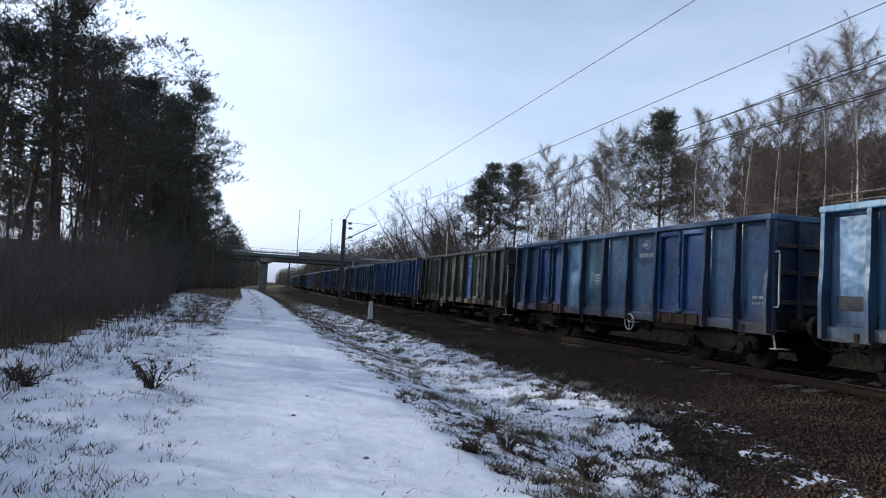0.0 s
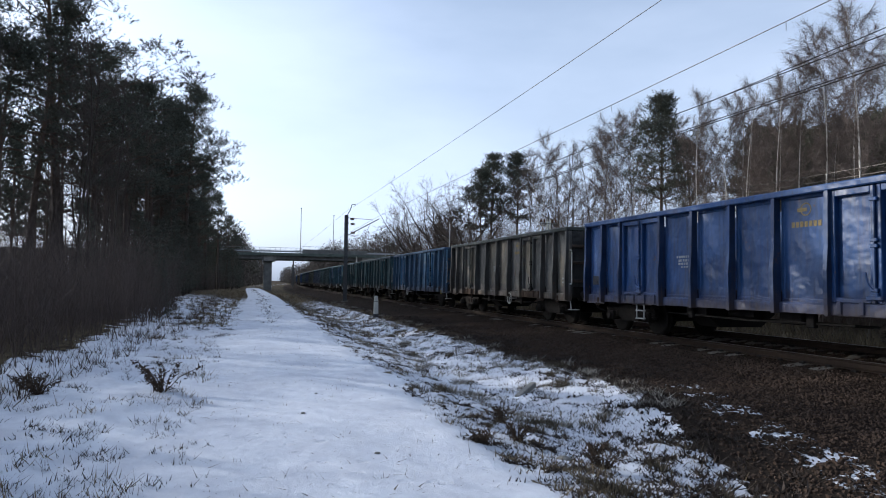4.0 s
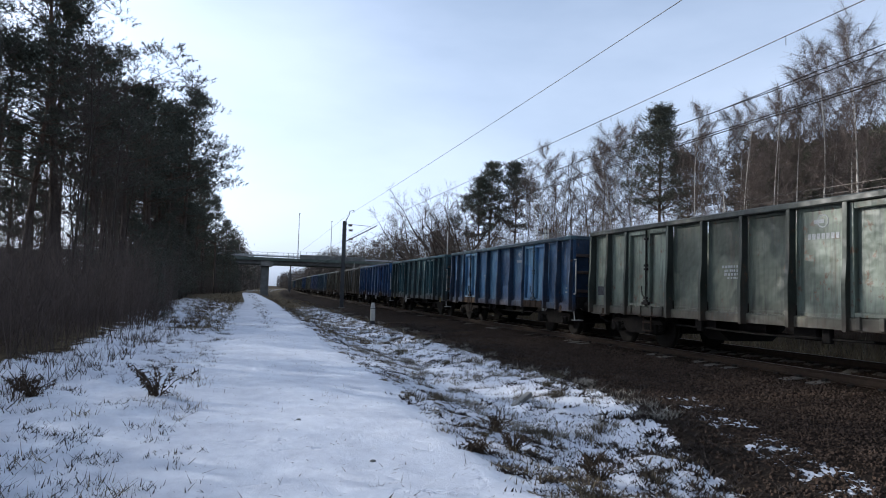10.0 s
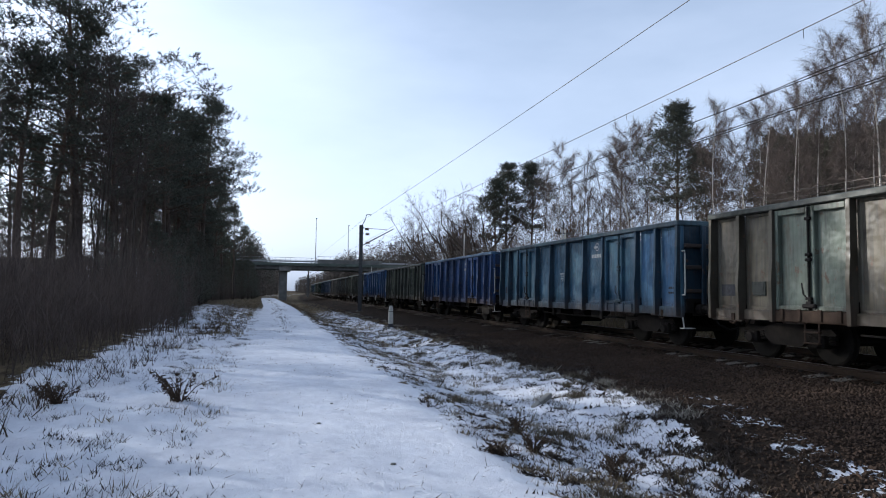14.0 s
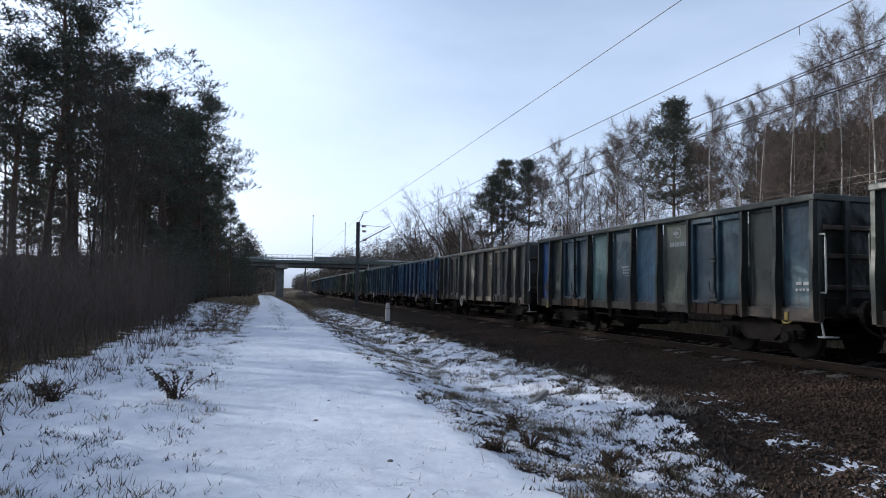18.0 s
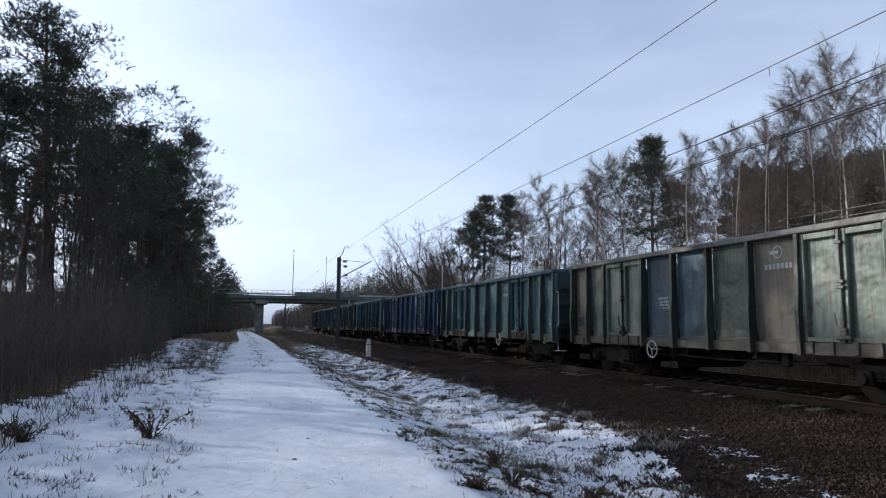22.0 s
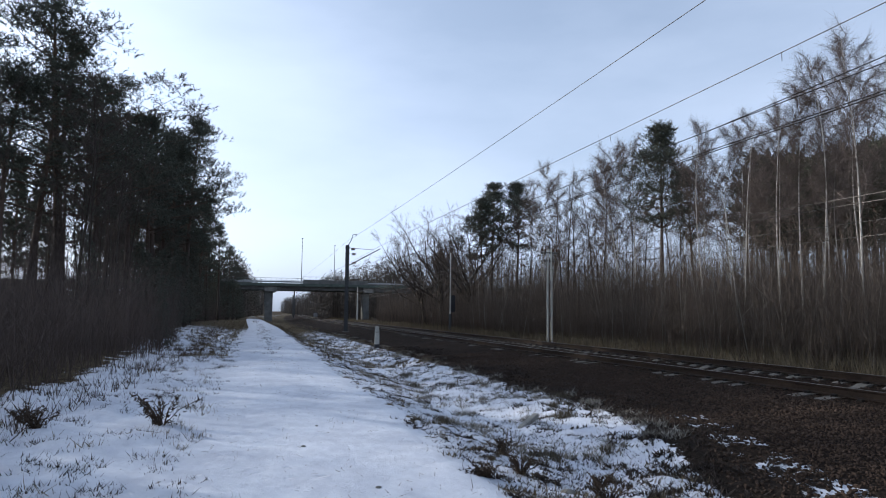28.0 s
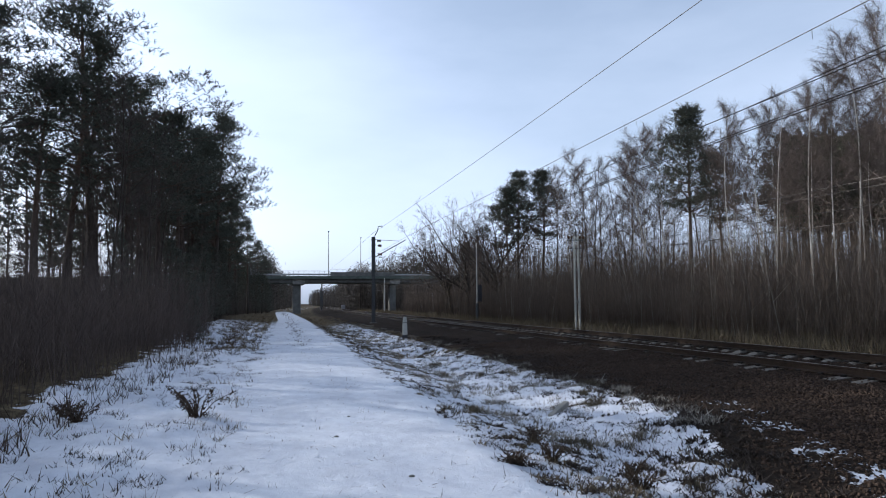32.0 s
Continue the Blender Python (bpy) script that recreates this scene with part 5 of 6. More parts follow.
def plant(kind, meshes, x, y, scale, turn, label, group, wide=1.0):
    o = thing(kind, label, "tree", pose(x, y, lie(x, y) - 0.08, 0, 0, turn), group)
    for me in meshes:
        p = part(me.name.split(".")[0], me, me.materials[0], o)
        p.scale = (scale * wide, scale * wide, scale)
    return o


def build_woods():
    rng = random.Random(21)
    tall = [pine_meshes(s, 17.0, c, w, 18, None, 1.08, 0.15, 0.0165, 10) for s, c, w in ((1, 0.44, 4.6), (2, 0.50, 3.6), (3, 0.42, 3.9), (4, 0.52, 3.3))]
    deep = [pine_meshes(s, 17.0, c, w, 10, None, 0.9, 0.26, 0.052, 3) for s, c, w in ((5, 0.36, 3.6), (6, 0.46, 3.2), (7, 0.40, 3.4))]
    slim = [pine_meshes(s, 14.0, c, w, 9, NEEDLES_OLIVE, 0.85, 0.22, 0.042, 3, 0.0072) for s, c, w in ((11, 0.54, 2.5), (12, 0.58, 2.2), (13, 0.50, 2.7))]
    dense = [pine_meshes(s, 14.0, c, w, 14, NEEDLES, 1.3, 0.15, 0.018, 9, 0.0095, 0.7, 0.15) for s, c, w in ((61, 0.52, 2.5), (62, 0.56, 2.4))]
    spruce = [pine_meshes(s, 12.0, 0.06, 2.6, 8, None, 1.0, 0.22, 0.045, 2, 0.0118, 0.9) for s in (15, 16)]
    birch = [birch_meshes(31, 13.0, BIRCH, 1.1, 0.30, 0.42, 24, 0.35, 8200, 0.056), birch_meshes(32, 13.0, BIRCH, 1.3, 0.27, 0.46, 22, 0.3, 7000, 0.050, 0.2), birch_meshes(33, 13.0, BIRCH, 1.2, 0.27, 0.42, 16, 0.3, 7600, 0.050, 0.14, 2), birch_meshes(34, 13.0, BIRCH, 1.2, 0.34, 0.40, 28, 0.5, 11000, 0.060, 0.1)]
    grey = [birch_meshes(41, 13.0, BROWN_BARK, 0.9, 0.34, 0.25, 18, 0.05, 3600, 0.085, 0.2), birch_meshes(42, 13.0, BROWN_BARK, 1.0, 0.32, 0.35, 16, 0.0, 3400, 0.08, 0.25), birch_meshes(43, 13.0, BROWN_BARK, 1.1, 0.26, 0.3, 12, 0.1, 3600, 0.08, 0.2, 2)]
    oak = [oak_meshes(s, 12.0, BROWN_BARK) for s in (51, 52)]
    lp, rp = "trees of the dark pine wood", "trees of the birch and pine wood"

    # the pine wood beside the path: its edge trees, (x, y, height, girth)
    for i, (x, y, h, wide) in enumerate(((-9.2, 38, 17.6, 1.5), (-11.4, 30, 13.5, 1.5), (-8.8, 44, 15.4, 1.4), (-7.6, 48, 15.0, 1.2), (-6.9, 56, 16.4, 1.4), (-5.0, 63, 18.7, 1.2), (-5.9, 60, 16.2, 1.3), (-6.0, 72, 16.4, 0.95),
                                         (-5.2, 85, 14.4, 0.9), (-3.4, 100, 13.8, 1.0), (-2.3, 113, 12.0, 1.0), (-1.7, 122, 10.4, 1.0), (-9.4, 35, 13.0, 1.4), (-9.0, 29, 10.8, 1.4), (-6.5, 68, 17.5, 1.2), (-5.9, 79, 15.5, 0.95), (-4.7, 93, 13.4, 0.9))):
        plant("pine_tree", tall[i % 4], x, y, h / 17.0, rng.uniform(0, 360), "tall dark pine with a bare bole at the wood's edge", lp, wide)
    # all but the first stand mostly out of view, added to shade the train
    for i, (x, y, h) in enumerate(((-9.7, 39.5, 16.6), (-13.8, 25, 14.4), (-14.4, 31, 15.5), (-15.5, 36, 16.5), (-15.5, 14, 12.5))):
        plant("pine_tree", tall[(i + 1) % 4], x, y, h / 17.0, rng.uniform(0, 360), "tall dark pine with a bare bole at the wood's edge", lp, 1.0)
    for i in range(60):
        y = rng.uniform(14, 132)
        x = -7.5 - rng.random() ** 1.5 * 30 - max(0, (38 - y) * 0.22)
        most = min(1.0, (1.0 + 0.34 * math.hypot(x, y)) / 17.0)
        plant("pine_tree", deep[rng.randrange(3)], x, y, most * rng.uniform(0.6, 0.95), rng.uniform(0, 360), "dark pine standing deep in the wood", lp, rng.uniform(0.8, 1.05))
    for i in range(19):
        y = 48 + i * 4.5 + rng.uniform(-1.5, 1.5)
        x = -6.4 - rng.random() * 4.5 + 0.030 * (y - 44)
        plant("pine_tree", deep[rng.randrange(3)], x, y, rng.uniform(0.72, 1.0) * min(1.0, 1.45 - 0.0068 * y), rng.uniform(0, 360), "dark pine crowded along the wood's edge", lp, 1.1)
    for i in range(14):
        y = 50 + i * 6 + rng.uniform(-2, 2)
        plant("young_spruce", spruce[i % 2], -4.6 - rng.random() * 2 + max(0.0, y - 80) * 0.06, y, rng.uniform(0.35, 0.65), rng.uniform(0, 360), "dark young conifer at the wood's edge", lp, 1.3)
    # unseen pines at the left rear, added to close the wood and cast shade
    for i in range(8):
        plant("pine_tree", deep[rng.randrange(3)], -13 - rng.random() * 20, rng.uniform(-45, 8), rng.uniform(0.8, 1.0), rng.uniform(0, 360), "dark pine standing deep in the wood", lp)
    # unseen pines at the right rear, added to hold back light from behind
    for i in range(10):
        plant("pine_tree", slim[rng.randrange(3)], rng.uniform(22, 44), rng.uniform(-60, 10), rng.uniform(0.75, 1.0), rng.uniform(0, 360), "slim pine with a high thin crown in the wood", rp)
    for i in range(40):
        y = rng.uniform(12, 118)
        plant("bare_tree", grey[rng.randrange(3)], -5.8 - rng.random() * 4 - max(0, (30 - y) * 0.25) + max(0.0, y - 90) * 0.11, y, rng.uniform(0.5, 0.95) * (1.0 if y < 90 else 0.7), rng.uniform(0, 360), "slender leafless tree among the dark pines", lp)
    for x, y, h in ((-2.9, 27, 2.3), (-3.4, 30.5, 3.0), (-3.9, 33, 3.8), (-4.6, 35, 4.2), (-5.2, 38, 5.0), (-3.9, 42, 3.4), (-6, 30, 4.5), (-5.5, 48, 5.5), (-4.4, 56, 4.8), (-2.4, 104, 6.0), (-1.6, 112, 6.6), (-1.0, 119, 6.2), (-0.8, 126, 5.6), (-0.5, 131, 5.0), (-3, 124, 7)):
        plant("young_spruce", spruce[int(y) % 2], x, y, h / 12, rng.uniform(0, 360), "dark young conifer at the wood's edge", lp, 1.2)

    # the birch wood beyond the track, (x, y, height, mesh)
    for x, y, h, k in ((22, 28.3, 11.3, 1), (23, 27.4, 10.8, 1), (22.2, 25.9, 10.8, 2), (22, 23.2, 10.6, 0), (22.5, 22.6, 11.4, 1), (23, 21.9, 12.3, 1), (22.5, 19.6, 12.5, 3), (24.2, 19.4, 11.6, 0), (26.5, 43.7, 14.2, 3), (27, 42.2, 14.0, 0), (25, 52.9, 14.4, 0),
                       (25.5, 41, 12.5, 2), (28, 38, 12.6, 1), (24.5, 31.5, 10.6, 1), (27, 31, 12.2, 0), (26, 24.4, 11.6, 0), (26.5, 28, 11.8, 1), (25.6, 22.4, 12.0, 1), (27.5, 47, 13.6, 0), (24, 50, 12.6, 2)):
        plant("birch_tree", birch[k], x, y, h / 13.0, rng.uniform(0, 360), "leafless white-barked birch in weak sunlight", rp)
    for x, y, h, k in ((24.6, 47.7, 12.8, 2), (24.2, 46.2, 11.8, 0), (24.8, 50.5, 12.8, 1), (25.0, 43.0, 12.6, 1), (25.8, 44.8, 12.2, 2), (23.8, 37.5, 10.4, 0), (25, 56, 12.4, 1), (26, 36.0, 11.2, 2)):
        plant("bare_tree", grey[k], x, y, h / 13.0, rng.uniform(0, 360), "dark forked leafless tree against the sky", rp)
    for x, y, h, k in ((24, 34.5, 12.9, 0), (23.4, 61.5, 14.4, 1), (25.6, 60.5, 14.2, 0), (26.6, 34.8, 10.4, 1), (21.8, 60, 12.4, 0)):
        plant("pine_tree", dense[k], x, y, h / 14.0, rng.uniform(0, 360), "pine with a dense dark crown among bare trees", rp, 1.3)
    for x, y, h, turn in ((21.0, 59.5, 12.6, 200), (21.0, 70.5, 14.0, 40), (20.6, 76.5, 13.0, 120), (23, 82, 13, 300), (24, 92, 12, 10), (22.5, 66, 12.0, 90)):
        plant("oak_tree", oak[int(y) % 2], x, y, h / 12.0, turn, "broad leafless oak with crooked limbs", rp, 1.0)
    for i in range(84):
        x = rng.uniform(30, 50)
        y = rng.uniform(0.74 * x, 0.74 * x + 13)
        plant("pine_tree", slim[rng.randrange(3)], x, y, (0.70 + 0.012 * (math.hypot(x, y) - 44)) * rng.uniform(0.92, 1.2), rng.uniform(0, 360), "slim pine with a high thin crown in the wood", rp, 1.1)
    for i in range(10):
        x = rng.uniform(24, 33)
        plant("bare_tree", grey[i % 3], x, x * rng.uniform(1.45, 2.1), rng.uniform(0.62, 0.86), rng.uniform(0, 360), "dark slender leafless tree in the wood", rp)
    for i in range(18):
        y = rng.uniform(18, 110)
        x = rng.uniform(25, 40)
        kind = birch[rng.randrange(4)] if rng.random() < 0.5 else grey[rng.randrange(3)]
        plant("bare_tree", kind, x, y, rng.uniform(0.6, 0.85), rng.uniform(0, 360), "thin leafless tree in the crowded wood", rp)

    # the first trees past the bridge
    fp = "trees beyond the bridge"
    for i in range(22):
        y = 147 + i * 5 + rng.uniform(-2, 2)
        plant("pine_tree", deep[i % 3], -3.6 - rng.random() ** 2 * 12 + curve(y), y, rng.uniform(0.5, 0.62), rng.uniform(0, 360), "pine in the far wood beyond the bridge", fp)
        plant("pine_tree", slim[i % 3], 21 + rng.random() * 22 + curve(y), y, rng.uniform(0.55, 0.8), rng.uniform(0, 360), "tree in the far wood beyond the bridge", fp)


def far_wood(x0, x1, y0, y1, low, high, count, seed, label):
    """A crowd of far tree crowns of loose clumps, lower towards the track; x0 is the edge beside it."""
    g = np.random.default_rng(seed)
    s = Shape()
    k = g.uniform(0, 1, count) ** 1.8
    y = y0 + (y1 - y0) * g.uniform(0, 1, count) ** 1.5
    x = x0 + (x1 - x0) * k + np.array([min(curve(v), 13.0) for v in y])
    h = (low + (high - low) * np.minimum(1, k * 2.5)) * g.uniform(0.75, 1.1, count)
    z = np.array([lie(a, b) for a, b in zip(x, y)]) - 0.2
    foot = np.stack([x, y, z], 1)
    up = np.array([0, 0, 1.0])
    s.blades(foot, foot + up * h[:, None], np.full(count, 0.16), np.tile([1.0, 0, 0], (count, 1)))
    m = 95
    c = np.repeat(foot, m, 0)
    hh = np.repeat(h, m)
    f = g.uniform(0.04, 1.0, len(c))
    r = hh * 0.17 * np.sqrt(np.clip(1.05 - f, 0, 1)) + 0.25
    b = c + np.stack([g.normal(0, 0.6, len(c)) * r, g.normal(0, 0.6, len(c)) * r, hh * f], 1)
    d = g.normal(size=c.shape) + np.array([0, 0, 0.6])
    d /= np.linalg.norm(d, axis=1, keepdims=True)
    side = np.cross(d, g.normal(size=c.shape))
    side /= np.linalg.norm(side, axis=1, keepdims=True)
    s.blades(b, b + d * g.uniform(0.4, 1.0, len(c))[:, None], g.uniform(0.04, 0.13, len(c)), side)
    return stuff("distant_wood", s, FAR_WOOD, label, "woodland")


def wood_belt(name, x0, x1, y0, y1, low, high, count, seed, material, label, category="brushwood", twigs=7, lean=0.12, width=0.014, clump=1, edge=None):
    """Crowded thin stems with side twigs."""
    g = np.random.default_rng(seed)
    s = Shape()
    x, y = g.uniform(x0, x1, count), y0 + (y1 - y0) * g.uniform(0, 1, count) ** 1.25
    if y0 > 140:
        x = x + np.array([curve(v) for v in y])
    if edge:
        x = x + np.array([edge(v) for v in y])
    h = g.uniform(low, high, count) * g.uniform(0.6, 1.0, count)
    z = np.array([lie(a, b) for a, b in zip(x, y)]) - 0.05
    base = np.stack([x, y, z], 1)
    d = np.stack([g.normal(0, lean, count), g.normal(0, lean, count), np.ones(count)], 1)
    tip = base + d * h[:, None]
    for ax in ((1.0, 0, 0), (0.3, 1.0, 0)):
        s.blades(base, tip, width * g.uniform(0.7, 1.5, count), np.tile(np.array(ax) / np.linalg.norm(ax), (count, 1)))
    k = np.repeat(np.arange(count), twigs)
    f = g.uniform(0.2, 0.95, len(k))
    b = base[k] + d[k] * (h[k] * f)[:, None]
    td = np.stack([g.normal(0, 0.6, len(k)), g.normal(0, 0.6, len(k)), g.uniform(0.4, 1.2, len(k))], 1)
    td /= np.linalg.norm(td, axis=1, keepdims=True)
    side = np.cross(td, g.normal(size=td.shape))
    side /= np.linalg.norm(side, axis=1, keepdims=True)
    s.blades(b, b + td * (h[k] * 0.32 * (1.1 - f))[:, None] + td * 0.12, np.full(len(k), width * 0.5), side)
    return stuff(name, s, material, label, category)


def grass(name, count, place, low, high, material, label, seed, width=0.006, lean=0.45, tuft=7):
    """Blades in tufts; place(g, n) gives the tufts' x and y."""
    g = np.random.default_rng(seed)
    x, y = place(g, count)
    x, y = np.repeat(x, tuft), np.repeat(y, tuft)
    x, y = x + g.normal(0, 0.05, len(x)), y + g.normal(0, 0.05, len(y))
    z = np.array([ground_height(a, b) for a, b in zip(x, y)]) - 0.01
    base = np.stack([x, y, z], 1)
    d = np.stack([g.normal(0, lean, len(x)), g.normal(0, lean, len(x)), np.ones(len(x))], 1)
    tip = base + d * g.uniform(low, high, len(x))[:, None]
    side = np.stack([np.cos(g.uniform(0, 6, len(x))), np.sin(g.uniform(0, 6, len(x))), np.zeros(len(x))], 1)
    s = Shape()
    s.blades(base, tip, width * g.uniform(0.6, 1.4, len(x)), side)
    return stuff(name, s, material, label, "grass")


def build_growth():
    edge = lambda y: max(0.0, min(y, 24) - 9) * 0.06 - max(0.0, min(y, 50) - 32) * 0.12
    wood_belt("dark_bushes", -10.5, -3.55, 5, 36, 0.7, 4.2, 4600, 1, BRUSH_DARK, "dense dark leafless bushes along the wood's edge", "bushes", 17, 0.2, 0.0062, 1, edge)
    wood_belt("dark_bushes", -12, -3.8, 34, 132, 1.2, 4.8, 3800, 2, BRUSH_DARK, "dense dark leafless bushes along the wood's edge", "bushes", 9, 0.24, 0.018, 1, lambda y: edge(y) + max(0.0, y - 80) * 0.085)
    wood_belt("brushwood", 17.6, 27, 10, 62, 2.0, 5.0, 8500, 3, BRUSH, "thicket of thin bare saplings below the birches", "brushwood", 11, 0.19, 0.011)
    wood_belt("brushwood", 18, 29, 14, 64, 5.0, 8.8, 2600, 10, BRUSH, "taller bare saplings standing over the thicket", "brushwood", 10, 0.07, 0.012)
    wood_belt("brushwood", 18.5, 34, 60, 133, 3.0, 7.0, 2600, 4, BRUSH, "thicket of thin bare saplings below the birches", "brushwood", 10, 0.14, 0.022, 1, lambda y: max(0.0, y - 92) * 0.16)
    wood_belt("brushwood", 26, 60, 14, 100, 3.0, 6.4, 3200, 6, BRUSH, "thicket of thin bare saplings deep in the wood", "brushwood", 7, 0.12, 0.028)
    wood_belt("brushwood", 28, 52, 30, 84, 5.5, 11.5, 800, 23, BRUSH, "dim bare trunks far back in the wood", "brushwood", 14, 0.05, 0.036)
    wood_belt("pale_saplings", 18, 26, 11, 64, 3.5, 7.0, 420, 5, PALE_STEM, "thin pale birch saplings leaning in the brushwood", "saplings", 6, 0.13, 0.016)
    wood_belt("distant_wood", -70, -26, -20, 140, 4, 9, 1250, 9, FAR_WOOD, "crowded trunks deep in the pine wood", "woodland", 5, 0.05, 0.07)
    far_wood(-3.5, -40, 149, 560, 13.5, 17.0, 640, 7, "far dark woodland beyond the bridge")
    far_wood(48, 130, 18, 146, 4.0, 6.0, 420, 19, "distant low trees seen between the trunks")
    far_wood(16.2, 95, 147, 560, 10.5, 18.0, 1400, 8, "far brown woodland rising beyond the bridge")

    def right_verge(g, n):
        y = 4.0 + 46 * np.repeat(g.uniform(0, 1, n // 4 + 1), 4)[:n] ** 2.0 + g.normal(0, 0.12, n)
        return g.normal(0, 0.1, n) + 2.4 + np.repeat(g.uniform(0, 1, n // 4 + 1), 4)[:n] * (2.5 + 1.9 * np.clip((y - 6) / 6, 0, 1)) + 0.012 * y, y

    def left_verge(g, n):
        y = 5.0 + 62 * np.repeat(g.uniform(0, 1, n // 5 + 1), 5)[:n] ** 1.5 + g.normal(0, 0.16, n)
        return -0.6 - np.repeat(np.abs(g.normal(0, 1.5, n // 5 + 1)), 5)[:n] * (1 + np.clip(y - 24, 0, 20) * 0.03) + g.normal(0, 0.14, n) + 0.012 * y, y

    def wood_edge(g, n):
        y = 6.0 + 50 * g.uniform(0, 1, n) ** 1.5
        return -2.5 - np.abs(g.normal(0, 0.7, n)) + np.clip(y - 9, 0, 15) * 0.075, y

    def far_verge(g, n):
        return g.uniform(15.2, 18.5, n), g.uniform(8, 125, n)

    def path_tufts(g, n):
        return g.uniform(-0.4, 2.2, n), 5.0 + 30 * g.uniform(0, 1, n) ** 1.6

    def edge_clumps(g, n):
        y = 4.8 + 30 * np.repeat(g.uniform(0, 1, n // 3 + 1), 3)[:n] ** 1.6 + g.normal(0, 0.06, n)
        line = np.interp(y, (5, 6, 7.3, 9, 11, 15, 23, 40), (4.4, 4.8, 5.5, 6.2, 6.9, 7.1, 7.6, 8.0))
        return line + np.repeat(g.normal(0.0, 0.5, n // 3 + 1), 3)[:n] + g.normal(0.1, 0.07, n), y

    def ditch_bank(g, n):
        y = 9 + 50 * np.repeat(g.uniform(0, 1, n // 4 + 1), 4)[:n] ** 1.5 + g.normal(0, 0.15, n)
        return 3.0 + 3.9 * np.repeat(g.uniform(0, 1, n // 4 + 1), 4)[:n] + g.normal(0, 0.12, n) + 0.016 * y, y

    def path_middle(g, n):
        y = 26 + 95 * g.uniform(0, 1, n)
        return 0.75 + g.normal(0, 0.28, n) + 0.018 * np.clip(y - 8, 0, 62), y

    grass("leaf_clumps", 1300, edge_clumps, 0.02, 0.10, CLOD, "dark dead leaves in clumps along the edge of the ballast", 31, 0.016, 0.9, 12)
    grass("verge_tufts", 170, right_verge, 0.05, 0.15, GREY_GRASS, "tufts of dark frosted grass on the snowy verge", 32, 0.006, 0.5, 44)
    grass("leaf_clumps", 420, right_verge, 0.015, 0.07, CLOD, "clumps of dark fallen leaves on the snowy verge", 33, 0.014, 1.1, 18)
    grass("bank_grass", 1300, ditch_bank, 0.04, 0.14, FROST_GRASS, "frosted grey-straw grass hanging over the ditch bank", 34, 0.008, 0.7, 14)
    grass("path_grass", 230, path_middle, 0.03, 0.11, WEED, "low dead grass along the middle of the path", 35, 0.010, 0.6, 6)
    grass("verge_grass", 5200, right_verge, 0.012, 0.055, CLOD, "dark frosted grass and leaves poking through thin snow", 11, 0.009, 0.75)
    grass("dry_grass", 1500, right_verge, 0.03, 0.12, DRY_GRASS, "straw-coloured dry grass in the shallow ditch", 12, 0.005, 0.6)
    grass("verge_grass", 1500, left_verge, 0.015, 0.085, CLOD, "dark stalks poking through the snow", 13, 0.0055, 0.65, 9)
    grass("dry_grass", 500, left_verge, 0.04, 0.15, DRY_GRASS, "dry pale stalks beside the path", 14, 0.005, 0.6, 6)
    grass("dead_stalks", 520, wood_edge, 0.08, 0.32, WEED, "dark dead stalks where the snow meets the bushes", 17, 0.007, 0.5, 6)
    grass("dry_grass", 2600, far_verge, 0.2, 0.75, DRY_GRASS, "tall dry grass between the track and the wood", 15, 0.012, 0.4, 6)
    def long_verge(g, n):
        y = 24 + 80 * g.uniform(0, 1, n) ** 1.4
        side = g.uniform(0, 1, n) < 0.5
        return np.where(side, -0.9 - np.abs(g.normal(0, 1.7, n)) + 0.014 * y, 2.6 + np.abs(g.uniform(0, 4.2, n)) + 0.014 * y), y

    grass("dry_grass", 1700, long_verge, 0.05, 0.18, DRY_GRASS, "matted brown-grey grass on the verges beside the path", 21, 0.014, 0.6, 7)
    grass("dead_stalks", 260, long_verge, 0.1, 0.34, WEED, "dark dead stalks on the verges beside the path", 22, 0.012, 0.4, 5)
    grass("leaf_litter", 1500, path_tufts, 0.008, 0.035, WEED, "tiny brown leaf and twig scraps lying on the snowy path", 18, 0.006, 2.5, 1)
    grass("path_grass", 60, path_tufts, 0.03, 0.12, GREY_GRASS, "a few stalks standing out of the path's snow", 16, 0.003, 0.5, 3)


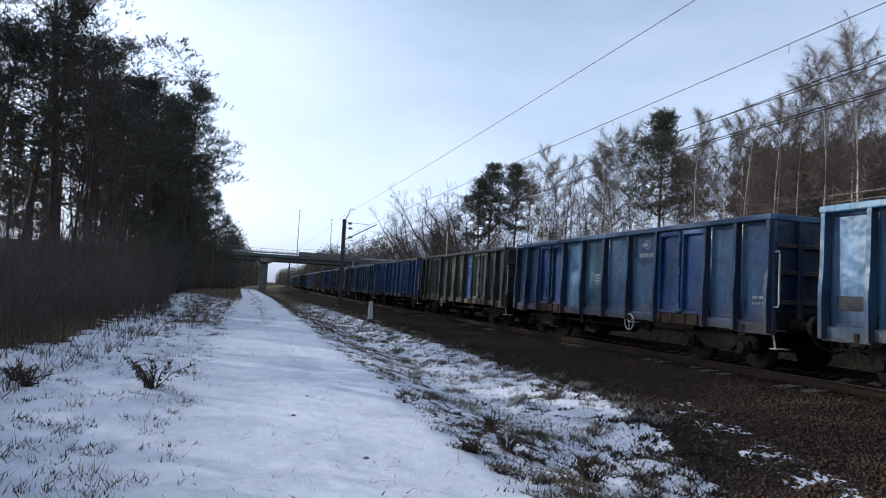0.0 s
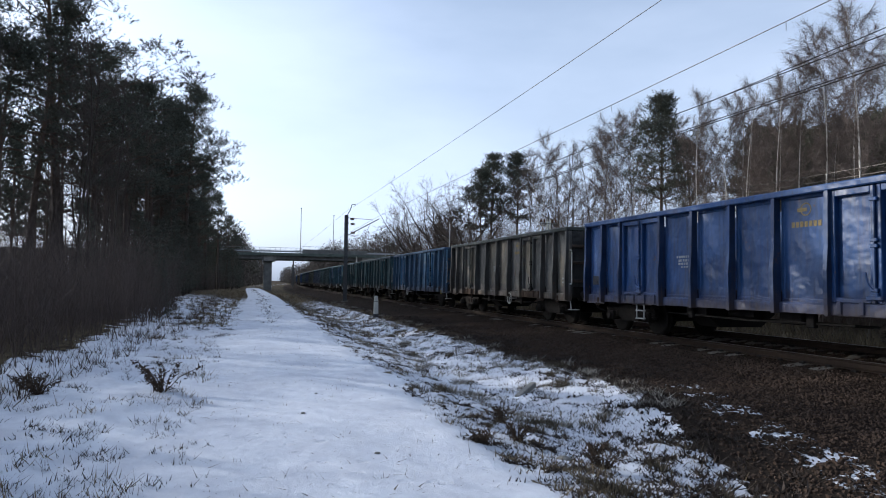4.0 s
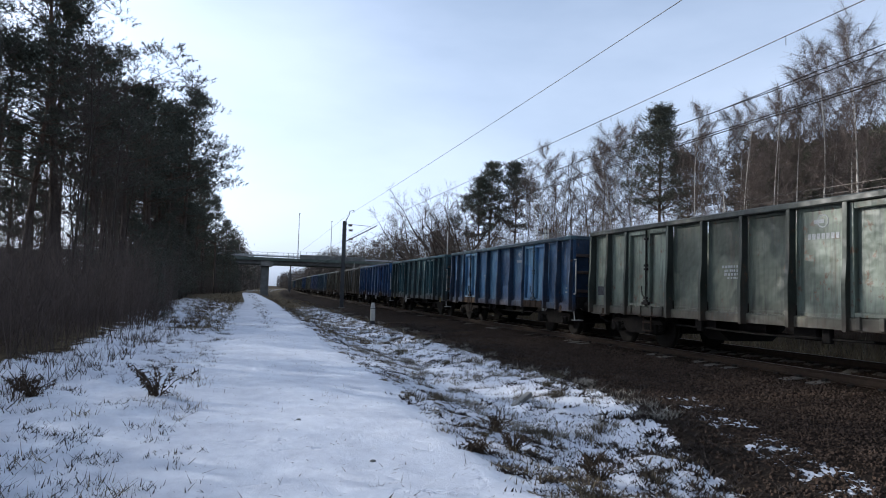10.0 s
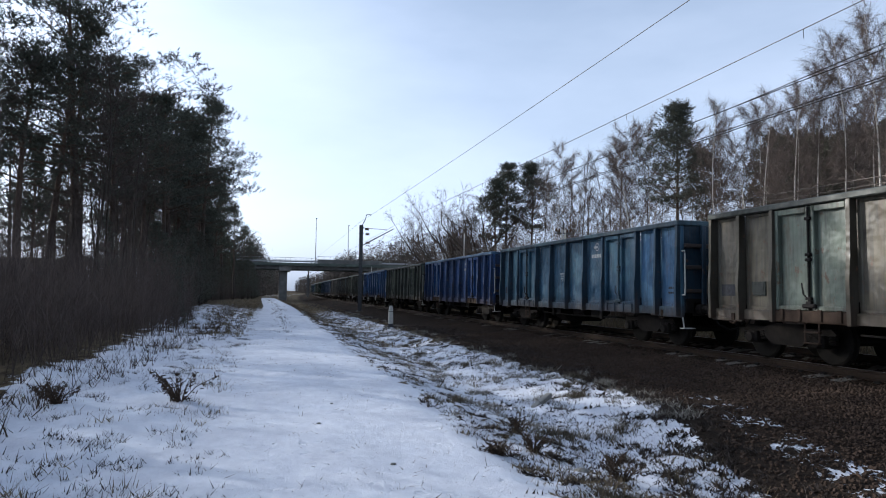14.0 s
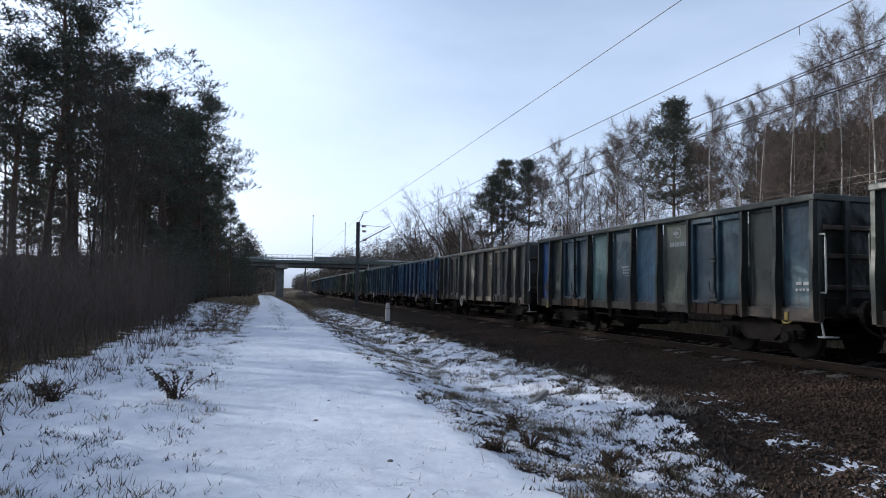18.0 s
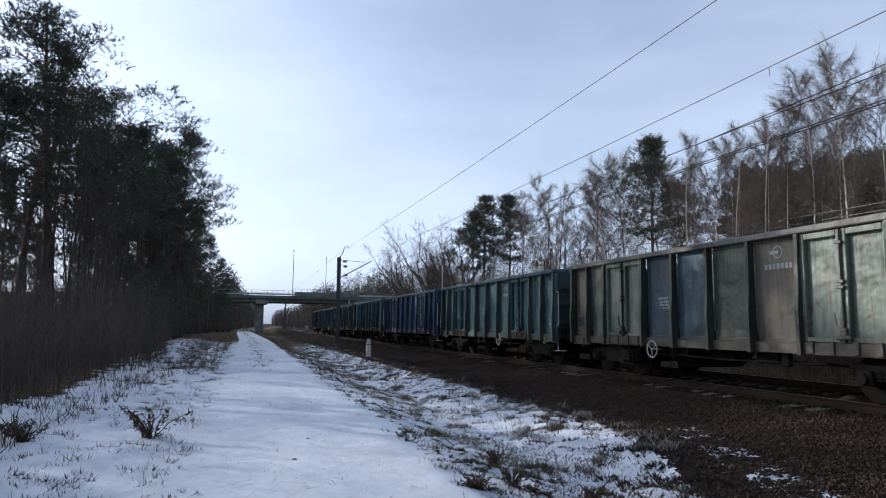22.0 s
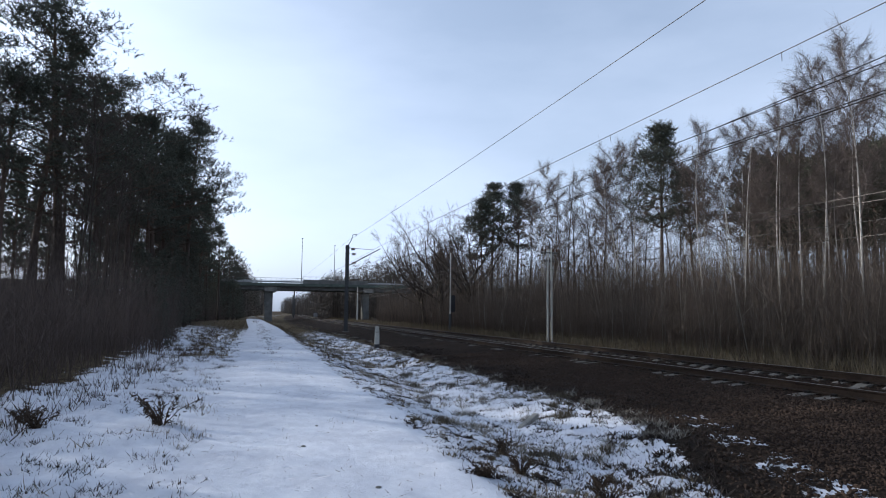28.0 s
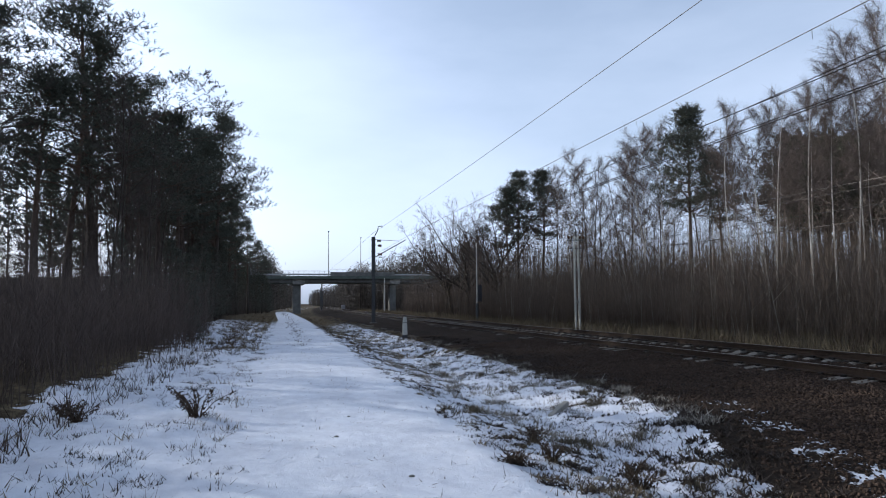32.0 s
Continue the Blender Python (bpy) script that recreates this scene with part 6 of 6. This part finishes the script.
def build_weeds():
    """Dead plants with leafy stalks on the snow."""
    for n, (x, y, h) in enumerate(((-1.0, 9.95, 0.42), (-2.45, 9.7, 0.24), (-2.7, 10.2, 0.22), (2.5, 6.7, 0.16), (3.35, 8.3, 0.22), (3.1, 7.2, 0.2), (4.0, 7.0, 0.18), (3.7, 6.3, 0.2))):
        g = np.random.default_rng(60 + n)
        o = thing("dead_weed", "dead dark-brown weed with curled leaves standing in snow", "plant", pose(x, y, ground_height(x, y)), "dead weeds")
        st, lf = Shape(), Shape()
        c, dd = [], []
        for k in range(15):
            w = g.uniform(0, 6.28)
            lean = g.uniform(0.3, 1.5)
            p = [(0.03 * math.cos(w), 0.03 * math.sin(w), 0), (h * 0.4 * lean * math.cos(w), h * 0.4 * lean * math.sin(w), h * 0.5), (h * 0.95 * lean * math.cos(w), h * 0.95 * lean * math.sin(w), h * g.uniform(0.7, 1.1))]
            st.tube(p, (0.008, 0.006, 0.003), 4)
            for f in np.linspace(0.1, 1, 12):
                q = np.array(p[0]) * (1 - f) + np.array(p[2]) * f
                c.append(q), dd.append(g.normal(size=3) + np.array([0, 0, -0.2]))
        c, dd = np.repeat(np.array(c), 2, 0), np.repeat(np.array(dd), 2, 0)
        dd = dd + g.normal(size=dd.shape) * 0.4
        dd /= np.linalg.norm(dd, axis=1, keepdims=True)
        side = np.cross(dd, g.normal(size=dd.shape))
        side /= np.linalg.norm(side, axis=1, keepdims=True)
        lf.blades(c, c + dd * (0.03 + 0.11 * h) * g.uniform(0.5, 1.5, (len(c), 1)), np.full(len(c), 0.004 + 0.021 * h), side)
        tagged(part("stem", st, WEED, o), "thin brown stalks", kind="stuff")
        tagged(part("foliage", lf, WEED, o), "curled brown leaves", kind="stuff")


def build_stones():
    """Loose ballast on the shoulder."""
    g = np.random.default_rng(77)
    v, f = [], []
    n = 36000
    ys = 3 + 24 * g.uniform(0, 1, n) ** 1.6
    foot = np.interp(ys, (3, 6, 7.3, 9, 11, 15, 23, 40), (4.3, 5.2, 5.9, 6.5, 6.9, 7.1, 7.5, 8.0))
    xs = np.where(g.uniform(0, 1, n) < 0.86, foot + (10.35 - foot) * g.uniform(0, 1, n) ** 0.8, g.uniform(10.35, 13.3, n))
    cube = np.array([(x, y, z) for z in (-1, 1) for y in (-1, 1) for x in (-1, 1)], float)
    faces = [(0, 2, 3, 1), (4, 5, 7, 6), (0, 1, 5, 4), (2, 6, 7, 3), (0, 4, 6, 2), (1, 3, 7, 5)]
    for i in range(n):
        x, y = xs[i], ys[i]
        z = ground_height(x, y)
        r = g.uniform(0.010, 0.024)
        q = cube * (r * g.uniform(0.55, 1.2, 3)) * g.uniform(0.6, 1.0, (8, 1))
        w = g.uniform(0, 3.1)
        c, s = math.cos(w), math.sin(w)
        q = np.stack([q[:, 0] * c - q[:, 2] * s, q[:, 1] + 0.3 * q[:, 0], q[:, 0] * s + q[:, 2] * c], 1) + (x, y, z + r * 0.3)
        o = len(v)
        v.extend(map(tuple, q.tolist()))
        f.extend([tuple(a + o for a in face) for face in faces])
    stuff("ballast", Shape().add(v, f), STONE, "loose dark brown ballast stones beside the rails", "gravel")
    for x, y, r in ((1.26, 6.2, 0.03), (3.33, 6.5, 0.09), (1.06, 9.72, 0.025), (0.75, 8.2, 0.03)):
        o = tagged(new("stone", stone_mesh(r)), "small rounded stone dusted with snow", "stone", "stones on the path")
        o.matrix_basis = pose(x, y, ground_height(x, y) + r * 0.15, 0, 0, x * 90)
    slab = thing("concrete_slab", "tilted grey concrete slab in the ditch", "slab", pose(5.05, 11.4, ground_height(5.05, 11.4) + 0.06, 14, 0, -50))
    part("slab", Shape().box(-0.055, 0.055, -0.34, 0.34, -0.05, 0.05, 0.015), CONCRETE, slab)


def stone_mesh(r):
    bm = bmesh.new()
    bmesh.ops.create_icosphere(bm, subdivisions=2, radius=r)
    for q in bm.verts:
        q.co *= 1 + 0.25 * noise.noise(q.co * (1.5 / r) + Vector((r * 90, 0, 0)))
        q.co.z *= 0.5
    me = bpy.data.meshes.new("stone")
    bm.to_mesh(me)
    bm.free()
    me.materials.append(CONCRETE_DARK)
    return me


build_bridge()
LORRY = build_lorry()
build_catenary()
build_poles()
build_woods()
build_growth()
build_weeds()
build_stones()


# ---- movement ----
LEAD, PITCH, SPEED = 10.87, 14.04, 18.72
# metres by which the train runs behind an even speed
LAG = ((-1.0, 0.1), (0.0, 0.0), (1.5, -0.1), (3.0, -0.3), (6.0, -0.7), (9.0, -0.86), (12.0, -0.91), (14.0, -0.91), (16.5, -0.82), (18.0, -0.63), (19.5, -0.41), (21.0, -0.11), (24.0, 0.27), (25.5, 0.5), (29.0, 1.0), (32.0, 1.4))


def motions():
    for k, w in enumerate(WAGONS):
        rows = []
        for t in range(33):
            lag = float(np.interp(t, [q[0] for q in LAG], [q[1] for q in LAG]))
            y = LEAD + (k - 1) * PITCH - SPEED * t + lag + 6.4
            rows.append((float(t), pose(TRACK_X + curve(y), y, RAIL_LOW, 0, 0, heading(y))))
        walk(w, rows)
    walk(LORRY, [(float(t), pose(11.35 - 21.2 * (t - 17.0), LORRY_Y, 6.55)) for t in range(33)])


motions()
